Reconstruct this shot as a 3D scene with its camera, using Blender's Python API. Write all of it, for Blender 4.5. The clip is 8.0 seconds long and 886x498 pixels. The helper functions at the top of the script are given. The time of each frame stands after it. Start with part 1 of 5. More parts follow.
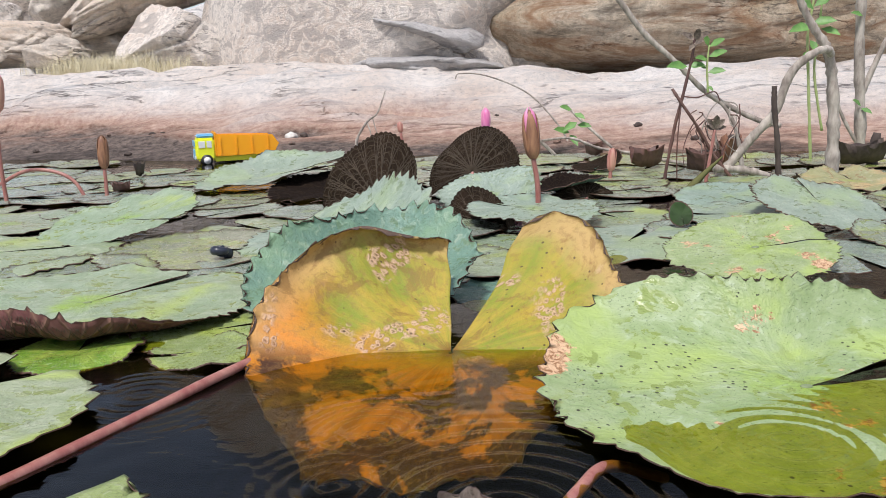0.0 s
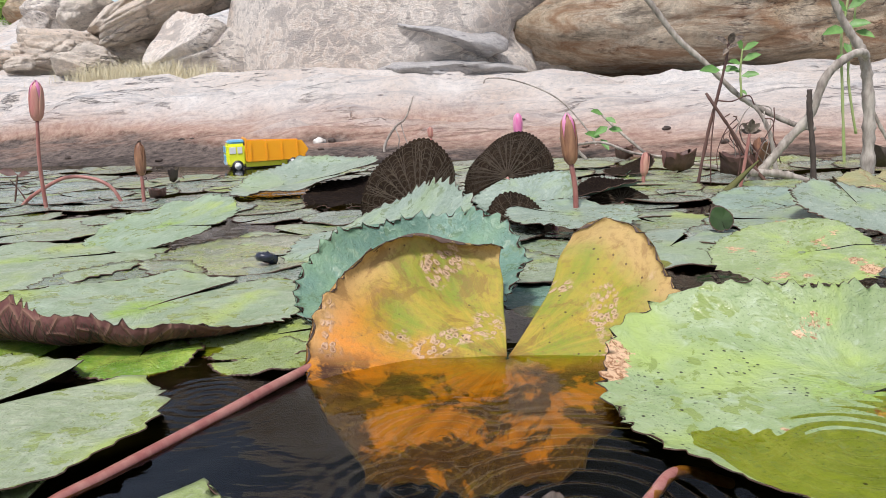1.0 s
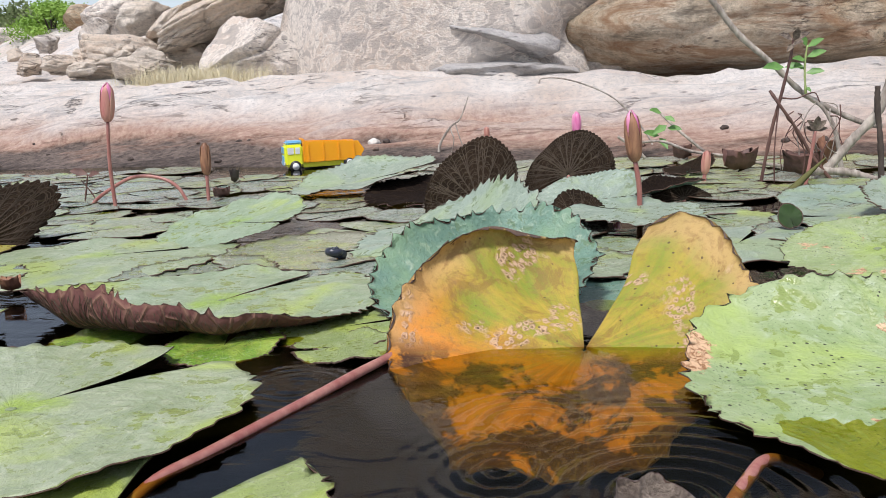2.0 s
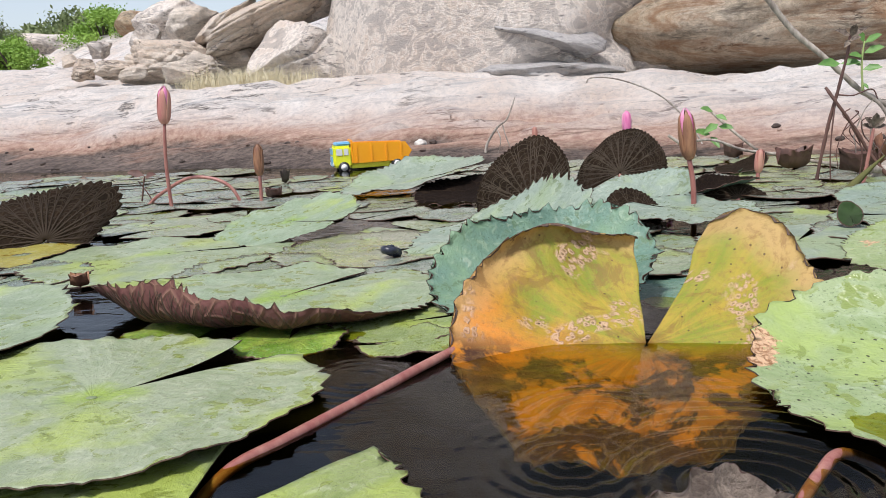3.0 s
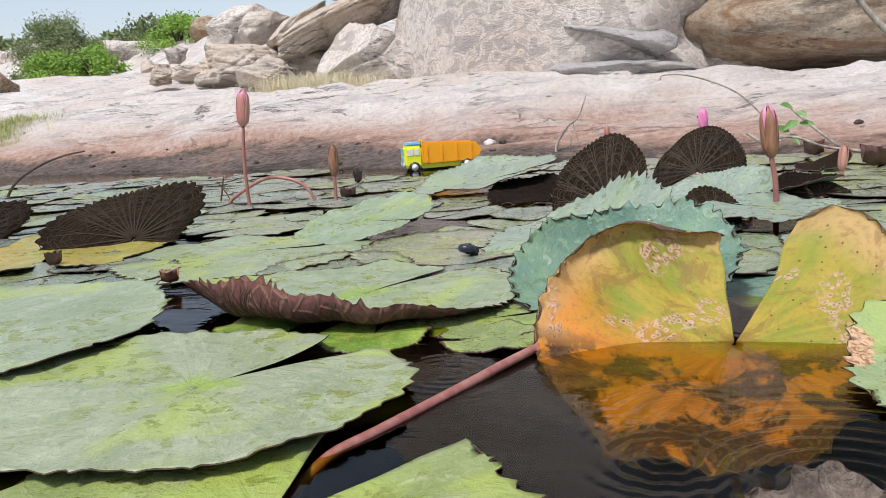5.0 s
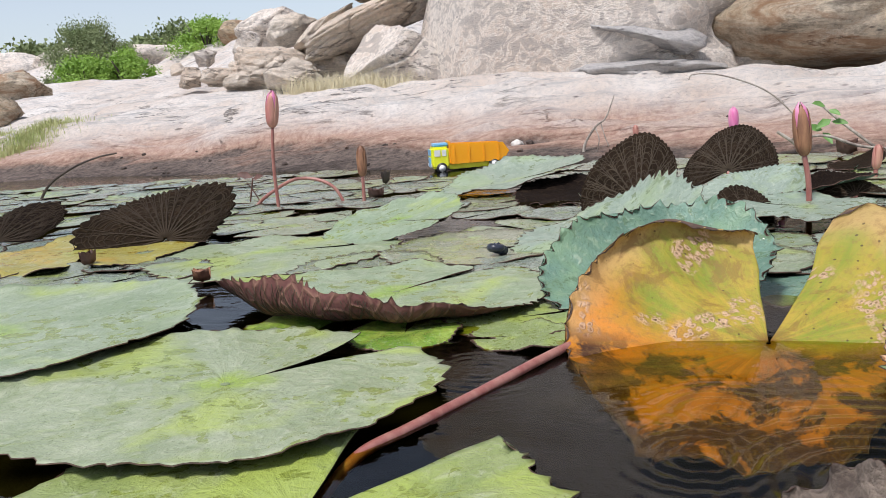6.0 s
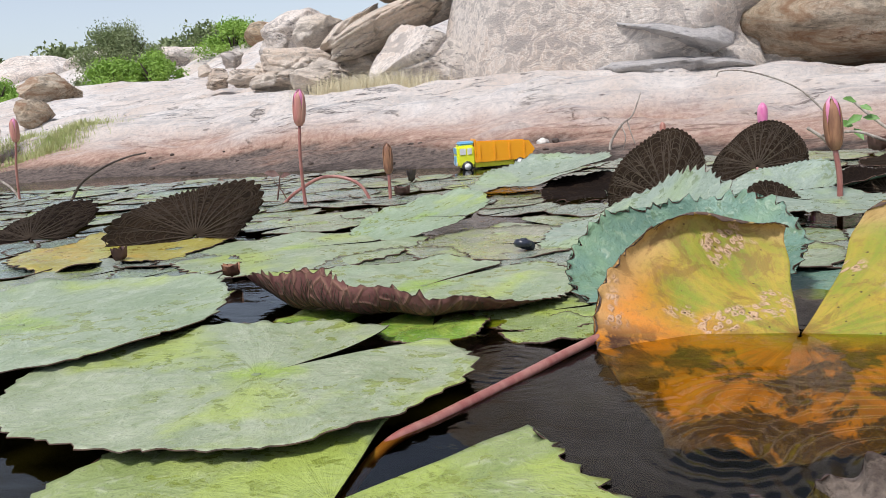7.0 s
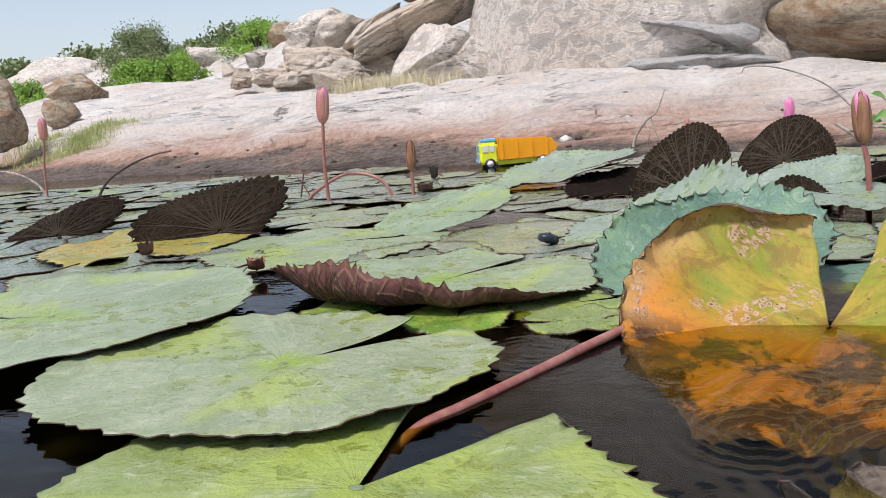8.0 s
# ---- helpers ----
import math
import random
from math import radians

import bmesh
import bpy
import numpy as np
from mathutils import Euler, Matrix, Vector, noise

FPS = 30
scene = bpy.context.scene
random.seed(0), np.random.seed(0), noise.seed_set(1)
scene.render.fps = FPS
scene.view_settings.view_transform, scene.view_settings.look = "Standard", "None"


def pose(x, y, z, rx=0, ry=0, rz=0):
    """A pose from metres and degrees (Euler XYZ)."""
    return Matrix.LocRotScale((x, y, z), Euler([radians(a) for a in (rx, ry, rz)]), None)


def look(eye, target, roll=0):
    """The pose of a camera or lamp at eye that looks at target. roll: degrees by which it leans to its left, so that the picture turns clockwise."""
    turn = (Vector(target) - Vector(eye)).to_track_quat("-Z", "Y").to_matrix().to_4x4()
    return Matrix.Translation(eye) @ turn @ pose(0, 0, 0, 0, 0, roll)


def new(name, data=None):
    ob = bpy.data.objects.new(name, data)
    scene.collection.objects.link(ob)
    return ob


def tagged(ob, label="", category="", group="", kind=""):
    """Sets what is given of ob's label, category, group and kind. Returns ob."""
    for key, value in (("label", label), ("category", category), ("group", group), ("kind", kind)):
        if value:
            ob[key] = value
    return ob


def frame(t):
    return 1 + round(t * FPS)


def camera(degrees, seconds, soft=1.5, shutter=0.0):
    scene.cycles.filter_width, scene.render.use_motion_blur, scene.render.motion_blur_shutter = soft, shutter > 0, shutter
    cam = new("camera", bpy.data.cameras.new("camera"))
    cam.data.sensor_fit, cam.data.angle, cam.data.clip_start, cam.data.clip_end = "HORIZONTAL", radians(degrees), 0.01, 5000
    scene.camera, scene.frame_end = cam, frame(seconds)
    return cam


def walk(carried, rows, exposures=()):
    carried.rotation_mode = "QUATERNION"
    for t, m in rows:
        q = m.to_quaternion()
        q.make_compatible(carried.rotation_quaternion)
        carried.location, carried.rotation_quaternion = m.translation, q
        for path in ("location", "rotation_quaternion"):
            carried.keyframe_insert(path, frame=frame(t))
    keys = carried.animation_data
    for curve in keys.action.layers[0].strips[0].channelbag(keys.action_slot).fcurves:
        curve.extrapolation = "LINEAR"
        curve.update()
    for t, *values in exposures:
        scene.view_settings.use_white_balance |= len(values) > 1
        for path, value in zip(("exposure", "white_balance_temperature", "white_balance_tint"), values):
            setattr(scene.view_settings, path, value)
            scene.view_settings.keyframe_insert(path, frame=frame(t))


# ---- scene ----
cam = camera(56.6, 8.0, 0.6)
PATH = [
    (0, (0.11, 0.075, 0.178), (0.005, 2.033, -0.217), -2.3),
    (0.5, (0.097, 0.07, 0.181), (-0.026, 2.028, -0.211), -2.5),
    (1, (0.085, 0.067, 0.183), (-0.065, 2.023, -0.202), -2.7),
    (1.5, (0.071, 0.061, 0.181), (-0.132, 2.014, -0.198), -2.9),
    (3, (0.05, 0.044, 0.177), (-0.31, 1.978, -0.187), -3.6),
    (3.5, (0.04, 0.041, 0.179), (-0.362, 1.966, -0.184), -3.9),
    (4, (0.041, 0.037, 0.176), (-0.407, 1.953, -0.181), -3.9),
    (4.5, (0.039, 0.035, 0.177), (-0.443, 1.944, -0.178), -4.1),
    (6, (0.034, 0.032, 0.175), (-0.539, 1.917, -0.169), -4.6),
    (6.5, (0.032, 0.029, 0.173), (-0.57, 1.906, -0.167), -4.8),
    (7, (0.032, 0.028, 0.17), (-0.598, 1.896, -0.168), -4.9),
    (7.5, (0.03, 0.028, 0.168), (-0.625, 1.887, -0.169), -5.1),
    (8, (0.03, 0.026, 0.164), (-0.65, 1.877, -0.17), -5.1),
]
walk(cam, [(t, look(eye, aim, lean)) for t, eye, aim, lean in PATH], [(0, 0.53, 6420, 12.5), (8, 0.46, 6420, 12.5)])


# ---- world and light ----
world = bpy.data.worlds.new("overcast_sky")
scene.world = world
world.use_nodes = True
wn, wl = world.node_tree.nodes, world.node_tree.links
sky = wn.new("ShaderNodeTexSky")
sky.sky_type, sky.sun_disc = "NISHITA", False
sky.sun_elevation, sky.sun_rotation = radians(63), radians(201)
sky.air_density, sky.dust_density, sky.ozone_density = 1.0, 1.2, 1.0
haze = wn.new("ShaderNodeHueSaturation")
haze.inputs["Saturation"].default_value = 0.6
wl.new(sky.outputs["Color"], haze.inputs["Color"])
wl.new(haze.outputs["Color"], wn["Background"].inputs["Color"])
wn["Background"].inputs["Strength"].default_value = 0.112
sun = new("sun", bpy.data.lights.new("sun", "SUN"))
sun.data.energy, sun.data.angle, sun.data.color = 2.5, radians(10), (1.0, 0.97, 0.94)
sun.matrix_world = look((-0.8, -2.05, 4.4), (0, 0, 0))


# ---- material tools ----
def material(name, rough=0.6, spec=0.5):
    m = bpy.data.materials.new(name)
    m.use_nodes = True
    b = m.node_tree.nodes["Principled BSDF"]
    b.inputs["Roughness"].default_value = rough
    b.inputs["Specular IOR Level"].default_value = spec
    return m, m.node_tree.nodes, m.node_tree.links, b


def node(nodes, kind, **values):
    n = nodes.new("ShaderNode" + kind)
    for key, v in values.items():
        n.inputs[key.replace("_", " ")].default_value = v
    return n


def noise_tex(nodes, links, vec, scale, detail=4.0, rough=0.55, distort=0.0):
    n = node(nodes, "TexNoise", Scale=scale, Detail=detail, Roughness=rough, Distortion=distort)
    if vec is not None:
        links.new(vec, n.inputs["Vector"])
    return n.outputs["Fac"]


def ramp(nodes, links, fac, stops, smooth=False):
    r = nodes.new("ShaderNodeValToRGB")
    el = r.color_ramp.elements
    if smooth:
        r.color_ramp.interpolation = "EASE"
    while len(el) < len(stops):
        el.new(0.5)
    for e, (p, c) in zip(el, stops):
        e.position = p
        e.color = (c, c, c, 1) if isinstance(c, (int, float)) else (*c, 1)
    links.new(fac, r.inputs["Fac"])
    return r.outputs["Color"]


def mix(nodes, links, fac, a, b, mode="MIX"):
    m = nodes.new("ShaderNodeMix")
    m.data_type, m.blend_type = "RGBA", mode
    for sock, v in ((0, fac), (6, a), (7, b)):
        if isinstance(v, (int, float)):
            m.inputs[sock].default_value = v
        elif isinstance(v, tuple):
            m.inputs[sock].default_value = (*v, 1)
        else:
            links.new(v, m.inputs[sock])
    return m.outputs[2]


def calc(nodes, links, op, a, b=0.0):
    m = nodes.new("ShaderNodeMath")
    m.operation = op
    for sock, v in ((0, a), (1, b)):
        if isinstance(v, (int, float)):
            m.inputs[sock].default_value = v
        else:
            links.new(v, m.inputs[sock])
    return m.outputs[0]


def bump(nodes, links, bsdf, height, strength, distance):
    b = node(nodes, "Bump", Strength=strength, Distance=distance)
    links.new(height, b.inputs["Height"])
    links.new(b.outputs["Normal"], bsdf.inputs["Normal"])


def mapped(nodes, links, vec, scale):
    m = nodes.new("ShaderNodeMapping")
    m.inputs["Scale"].default_value = scale
    links.new(vec, m.inputs["Vector"])
    return m.outputs["Vector"]


def leaf_coords(nodes, links):
    """Flat leaf coordinates from the blade's UV (rim at 1): the vector, its radius, and a vector of turn and radius."""
    uv = nodes.new("ShaderNodeUVMap")
    uv.uv_map = "blade"
    length = nodes.new("ShaderNodeVectorMath")
    length.operation = "LENGTH"
    links.new(uv.outputs["UV"], length.inputs[0])
    xyz = nodes.new("ShaderNodeSeparateXYZ")
    links.new(uv.outputs["UV"], xyz.inputs[0])
    turn = calc(nodes, links, "ARCTAN2", xyz.outputs[1], xyz.outputs[0])
    polar = nodes.new("ShaderNodeCombineXYZ")
    links.new(turn, polar.inputs[0])
    links.new(length.outputs["Value"], polar.inputs[1])
    info = nodes.new("ShaderNodeObjectInfo")
    links.new(info.outputs["Random"], polar.inputs[2])
    shift = nodes.new("ShaderNodeVectorMath")
    shift.operation = "ADD"
    links.new(uv.outputs["UV"], shift.inputs[0])
    off = nodes.new("ShaderNodeCombineXYZ")
    links.new(calc(nodes, links, "MULTIPLY", info.outputs["Random"], 37.0), off.inputs[0])
    links.new(calc(nodes, links, "MULTIPLY", info.outputs["Random"], 11.0), off.inputs[2])
    links.new(off.outputs[0], shift.inputs[1])
    return shift.outputs[0], length.outputs["Value"], polar.outputs[0], info.outputs["Random"], xyz.outputs


# ---- materials ----
def pad_material(name, light, dark, middle, rough=0.42, spots=0.3, film=0.5, moss=(0.36, 0.44, 0.08), scab=0.0, coat=0.15):
    """Upper face of a lily pad: waxy and finely wrinkled, the wrinkles' shade and glints put into the colour, with wet
    flecks, motes, pricked holes and old scabs.
    """
    m, n, l, b = material(name, rough, 0.5 if rough < 0.5 else 0.3)
    b.inputs["Coat Weight"].default_value, b.inputs["Coat Roughness"].default_value = coat, 0.32 if coat < 0.5 else 0.14
    uv, rad, polar, rnd, _ = leaf_coords(n, l)
    blot = noise_tex(n, l, uv, 2.6, 5, 0.6, 0.4)
    col = mix(n, l, ramp(n, l, blot, [(0.32, 0.0), (0.74, 0.75)]), light, dark)
    heart = calc(n, l, "ADD", rad, calc(n, l, "MULTIPLY", calc(n, l, "SUBTRACT", blot, 0.5), 0.9))
    col = mix(n, l, ramp(n, l, heart, [(0.0, 0.95), (0.24, 0.0)], True), col, middle)
    streak = noise_tex(n, l, mapped(n, l, polar, (5.0, 0.9, 9.0)), 1.6, 5, 0.6, 0.5)
    # sheen and crease shade as colour: dark streaks, dark hollows, pale crests
    col = mix(n, l, ramp(n, l, streak, [(0.36, 0.38), (0.58, 0.0)]), col, dark)
    wrinkle = noise_tex(n, l, uv, 13.0, 4, 0.6, 0.7)
    col = mix(n, l, ramp(n, l, wrinkle, [(0.33, 0.6), (0.44, 0.0)]), col, dark)
    col = mix(n, l, ramp(n, l, wrinkle, [(0.55, 0.0), (0.68, 0.35)]), col, (0.62, 0.66, 0.50))
    mote = noise_tex(n, l, uv, 75.0, 3, 0.7)
    col = mix(n, l, ramp(n, l, mote, [(0.33, 0.75), (0.40, 0.0)]), col, (0.07, 0.10, 0.03))
    tone = mix(n, l, ramp(n, l, rnd, [(0.0, 0.0), (1.0, 0.6)]), (0.91, 0.88, 0.84), (0.73, 0.87, 0.92))
    col = mix(n, l, 1.0, col, tone, "MULTIPLY")
    old = noise_tex(n, l, uv, 1.4, 4, 0.55, 0.3)
    col = mix(n, l, ramp(n, l, old, [(0.52, 0.0), (0.64, 0.7)]), col, moss)
    fleck = ramp(n, l, noise_tex(n, l, uv, 9.0, 5, 0.62, 0.4), [(0.53, 0.0), (0.58, 1.0)])
    zone = ramp(n, l, noise_tex(n, l, uv, 1.9, 3, 0.5, 0.3), [(0.46, 0.0), (0.56, 0.85)])
    wet = mix(n, l, 1.0, fleck, zone, "MULTIPLY")
    col = mix(n, l, wet, col, tuple(0.62 * c for c in moss))
    speck = node(n, "TexVoronoi", Scale=26.0, Randomness=1.0)
    l.new(uv, speck.inputs["Vector"])
    gate = ramp(n, l, noise_tex(n, l, uv, 2.1, 2, 0.5), [(0.48, 0.0), (0.54, spots)])
    dot = ramp(n, l, speck.outputs["Distance"], [(0.15, 1.0), (0.21, 0.0)])
    col = mix(n, l, mix(n, l, 1.0, gate, dot, "MULTIPLY"), col, (0.03, 0.028, 0.015))
    if scab:
        ragged = calc(n, l, "ADD", noise_tex(n, l, uv, 2.2, 3, 0.5), calc(n, l, "MULTIPLY", noise_tex(n, l, uv, 22.0, 4, 0.7), 0.3))
        area = ramp(n, l, ragged, [(0.80, 0.0), (0.82, scab)])
        sore = noise_tex(n, l, uv, 30.0, 4, 0.7, 0.6)
        tan = mix(n, l, ramp(n, l, sore, [(0.42, 1.0), (0.54, 0.0)]), (0.62, 0.41, 0.25), (0.26, 0.12, 0.05))
        col = mix(n, l, area, col, tan)
    l.new(col, b.inputs["Base Color"])
    gloss = mix(n, l, wet, ramp(n, l, wrinkle, [(0.4, rough + 0.08), (0.62, rough * film + 0.1)]), (0.1, 0.1, 0.1))
    l.new(gloss, b.inputs["Roughness"])
    fine = noise_tex(n, l, uv, 34.0, 3, 0.55)
    bump(n, l, b, mix(n, l, 0.2, mix(n, l, 0.4, wrinkle, streak), fine), 0.6, 0.006)
    l.new(n["Bump"].outputs["Normal"], b.inputs["Coat Normal"])
    return m


def under_material(name, face, vein, dark):
    """Lower face of a lily pad: dull maroon-brown with a paler net of veins."""
    m, n, l, b = material(name, 0.85, 0.08)
    uv, rad, polar, rnd, _ = leaf_coords(n, l)
    cells = n.new("ShaderNodeTexVoronoi")
    cells.feature = "DISTANCE_TO_EDGE"
    cells.inputs["Scale"].default_value = 1.0
    warp = n.new("ShaderNodeVectorMath")
    warp.operation = "ADD"
    l.new(mapped(n, l, polar, (7.5, 6.5, 1.0)), warp.inputs[0])
    wob = node(n, "TexNoise", Scale=3.0)
    l.new(uv, wob.inputs["Vector"])
    l.new(wob.outputs["Color"], warp.inputs[1])
    l.new(warp.outputs[0], cells.inputs["Vector"])
    net = ramp(n, l, cells.outputs["Distance"], [(0.0, 1.0), (0.10, 0.0)])
    blot = noise_tex(n, l, uv, 3.0, 5, 0.6)
    col = mix(n, l, ramp(n, l, blot, [(0.35, 0.0), (0.65, 1.0)]), face, dark)
    grain = noise_tex(n, l, uv, 40.0, 3, 0.6)
    col = mix(n, l, ramp(n, l, grain, [(0.4, 0.0), (0.7, 0.12)]), col, vein)
    col = mix(n, l, calc(n, l, "MULTIPLY", net, 0.4), col, vein)
    l.new(col, b.inputs["Base Color"])
    bump(n, l, b, mix(n, l, 0.3, net, grain), 0.7, 0.003)
    return m


def plain_material(name, a, b_col, rough=0.6, scale=30.0, stretch=(1, 1, 1), relief=0.3, depth=0.002, spec=0.5):
    """Two tones in grain and blotches, with fine relief."""
    m, n, l, b = material(name, rough, spec)
    tc = n.new("ShaderNodeTexCoord")
    v = mapped(n, l, tc.outputs["Object"], stretch)
    big = noise_tex(n, l, v, scale * 0.25, 3)
    fine = noise_tex(n, l, v, scale, 6, 0.65)
    f = mix(n, l, 0.5, big, fine)
    l.new(mix(n, l, ramp(n, l, f, [(0.38, 0.0), (0.62, 1.0)]), a, b_col), b.inputs["Base Color"])
    bump(n, l, b, fine, relief, depth)
    return m


def rock_material(name, pale, grey, tan, bands=True, flow=0.0, rust=0.0):
    """Weathered granite: pale crust, dark lichen, squiggled flow marks; by the pond a rust band over dark silt, and a
    near-black floor below water in place of depth gloom.
    """
    m, n, l, b = material(name, 0.88, 0.25)
    geo = n.new("ShaderNodeNewGeometry")
    pos = geo.outputs["Position"]
    big = noise_tex(n, l, pos, 1.7, 6, 0.6, 0.6)
    lines = noise_tex(n, l, mapped(n, l, pos, (0.7, 3.5, 4.5)), 3.6, 9, 0.72, 0.8)
    fine = noise_tex(n, l, pos, 42.0, 7, 0.75)
    grain = noise_tex(n, l, mapped(n, l, pos, (60.0, 110.0, 130.0)), 1.0, 4, 0.8)
    col = mix(n, l, ramp(n, l, big, [(0.36, 0.0), (0.64, 1.0)]), pale, tan)
    col = mix(n, l, ramp(n, l, lines, [(0.36, 0.8), (0.50, 0.0)]), col, grey)
    crack = ramp(n, l, noise_tex(n, l, mapped(n, l, pos, (0.55, 2.6, 3.6)), 3.0, 6, 0.6, 0.3), [(0.485, 0.0), (0.5, 0.85), (0.515, 0.0)])
    gate = ramp(n, l, noise_tex(n, l, pos, 2.6, 3), [(0.49, 0.0), (0.6, 1.0)])
    crack = mix(n, l, 1.0, crack, gate, "MULTIPLY")
    col = mix(n, l, crack, col, (0.07, 0.06, 0.055))
    if flow:
        squig = noise_tex(n, l, mapped(n, l, pos, (1.0, 1.0, 1.6)), 7.5, 5, 0.6, 1.8)
        mark = ramp(n, l, squig, [(0.44, 0.0), (0.485, 1.0), (0.53, 0.0)])
        patch = ramp(n, l, squig, [(0.52, 0.0), (0.58, 0.6 * flow)])
        col = mix(n, l, patch, col, grey)
        col = mix(n, l, calc(n, l, "MULTIPLY", mark, flow), col, pale)
    pit = node(n, "TexVoronoi", Scale=22.0)
    l.new(mapped(n, l, pos, (0.7, 1.0, 2.2)), pit.inputs["Vector"])
    pits = ramp(n, l, pit.outputs["Distance"], [(0.10, 1.0), (0.26, 0.0)])
    gate = ramp(n, l, noise_tex(n, l, pos, 5.0, 4), [(0.5, 0.0), (0.62, 0.9)])
    col = mix(n, l, mix(n, l, 1.0, pits, gate, "MULTIPLY"), col, (0.10, 0.09, 0.085))
    col = mix(n, l, ramp(n, l, fine, [(0.40, 0.4), (0.56, 0.0)]), col, grey)
    col = mix(n, l, ramp(n, l, grain, [(0.32, 0.5), (0.42, 0.0)]), col, (0.14, 0.125, 0.115))
    if rust:
        streak = noise_tex(n, l, mapped(n, l, pos, (0.7, 2.0, 3.4)), 3.6, 9, 0.72, 0.9)
        col = mix(n, l, ramp(n, l, streak, [(0.46, 0.0), (0.60, rust)]), col, (0.30, 0.13, 0.05))
        col = mix(n, l, ramp(n, l, streak, [(0.34, rust), (0.45, 0.0)]), col, (0.06, 0.05, 0.042))
    if bands:
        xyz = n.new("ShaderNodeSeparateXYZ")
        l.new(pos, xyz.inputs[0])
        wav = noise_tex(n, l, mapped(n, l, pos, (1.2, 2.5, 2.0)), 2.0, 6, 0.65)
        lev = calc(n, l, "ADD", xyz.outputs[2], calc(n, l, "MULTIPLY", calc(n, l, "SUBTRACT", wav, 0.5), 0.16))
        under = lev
        lev = calc(n, l, "ADD", lev, calc(n, l, "MULTIPLY", calc(n, l, "ADD", calc(n, l, "MINIMUM", calc(n, l, "MAXIMUM", xyz.outputs[0], -1.0), 0.7), 1.0), 0.034))
        stain = ramp(n, l, lev, [(0.05, 1.0), (0.09, 0.8), (0.15, 0.18), (0.2, 0.0)])
        rcol = mix(n, l, ramp(n, l, fine, [(0.35, 0.0), (0.65, 1.0)]), (0.32, 0.15, 0.10), (0.56, 0.38, 0.28))
        col = mix(n, l, stain, col, rcol)
        silt = ramp(n, l, lev, [(0.040, 1.0), (0.078, 0.0)])
        scol = mix(n, l, ramp(n, l, fine, [(0.36, 0.0), (0.62, 1.0)]), (0.055, 0.042, 0.036), (0.24, 0.185, 0.155))
        col = mix(n, l, silt, col, scol)
        # near-black below the waterline: the deep water's darkness put into the floor's colour
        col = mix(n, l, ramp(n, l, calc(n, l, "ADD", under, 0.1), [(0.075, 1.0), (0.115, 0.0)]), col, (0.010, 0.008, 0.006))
    l.new(col, b.inputs["Base Color"])
    deep = mix(n, l, 0.45, mix(n, l, 0.5, lines, fine), grain)
    deep = mix(n, l, calc(n, l, "MULTIPLY", crack, 0.8), deep, (0.0, 0.0, 0.0))
    bump(n, l, b, deep, 0.9, 0.045 if rust else 0.028)
    return m


PALE = pad_material("pad_pale_green", (0.41, 0.465, 0.32), (0.21, 0.28, 0.14), (0.33, 0.47, 0.06))
SCABBED = pad_material("pad_scabbed_green", (0.41, 0.46, 0.25), (0.25, 0.33, 0.13), (0.36, 0.48, 0.08), 0.55, 0.95, 0.7, (0.36, 0.46, 0.12), 1.0)
MOSS = pad_material("pad_moss_green", (0.36, 0.43, 0.19), (0.18, 0.26, 0.06), (0.38, 0.48, 0.08))
GOLDEN = pad_material("pad_golden", (0.46, 0.42, 0.10), (0.32, 0.24, 0.04), (0.38, 0.46, 0.08), 0.4, 0.4, 0.5, (0.48, 0.30, 0.03))
TEAL = pad_material("pad_blue_green", (0.21, 0.34, 0.265), (0.12, 0.22, 0.165), (0.28, 0.40, 0.16), 0.5, 0.35, 0.6, (0.22, 0.34, 0.19))
WETSILVER = pad_material("pad_wet_silver_green", (0.38, 0.43, 0.37), (0.20, 0.26, 0.20), (0.36, 0.46, 0.18), 0.26, 0.1, 0.5, (0.30, 0.38, 0.20), coat=0.8)
SILVER = pad_material("pad_silver_green", (0.36, 0.43, 0.36), (0.20, 0.27, 0.20), (0.36, 0.46, 0.18), 0.45, 0.1, 0.6, (0.30, 0.38, 0.20))
DULL = pad_material("pad_dull_green", (0.37, 0.40, 0.29), (0.17, 0.20, 0.11), (0.3, 0.36, 0.1), 0.28, 0.5, coat=0.8)
WETPALE = pad_material("pad_wet_pale_green", (0.42, 0.47, 0.33), (0.22, 0.29, 0.15), (0.33, 0.47, 0.06), coat=0.75)
SUNK = pad_material("pad_wet_green", (0.24, 0.40, 0.05), (0.12, 0.23, 0.022), (0.3, 0.42, 0.05), 0.15, 0.1, 0.5)
MAROON = under_material("pad_underside_maroon", (0.026, 0.016, 0.010), (0.07, 0.05, 0.03), (0.012, 0.008, 0.005))
PURPLE = under_material("pad_underside_purple", (0.16, 0.075, 0.065), (0.36, 0.22, 0.15), (0.09, 0.035, 0.035))
DARK = under_material("pad_underside_dark", (0.013, 0.008, 0.006), (0.045, 0.03, 0.018), (0.008, 0.005, 0.004))
OLIVE = under_material("pad_underside_olive", (0.16, 0.17, 0.06), (0.25, 0.26, 0.1), (0.1, 0.09, 0.04))
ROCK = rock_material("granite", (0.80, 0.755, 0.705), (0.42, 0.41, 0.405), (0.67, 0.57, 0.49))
BOULDER = rock_material("granite_boulder", (0.86, 0.79, 0.71), (0.42, 0.38, 0.35), (0.72, 0.60, 0.50), False, 0.95)
BLOCK = rock_material("granite_block", (0.80, 0.72, 0.62), (0.40, 0.35, 0.30), (0.68, 0.54, 0.42), False, 0.2)
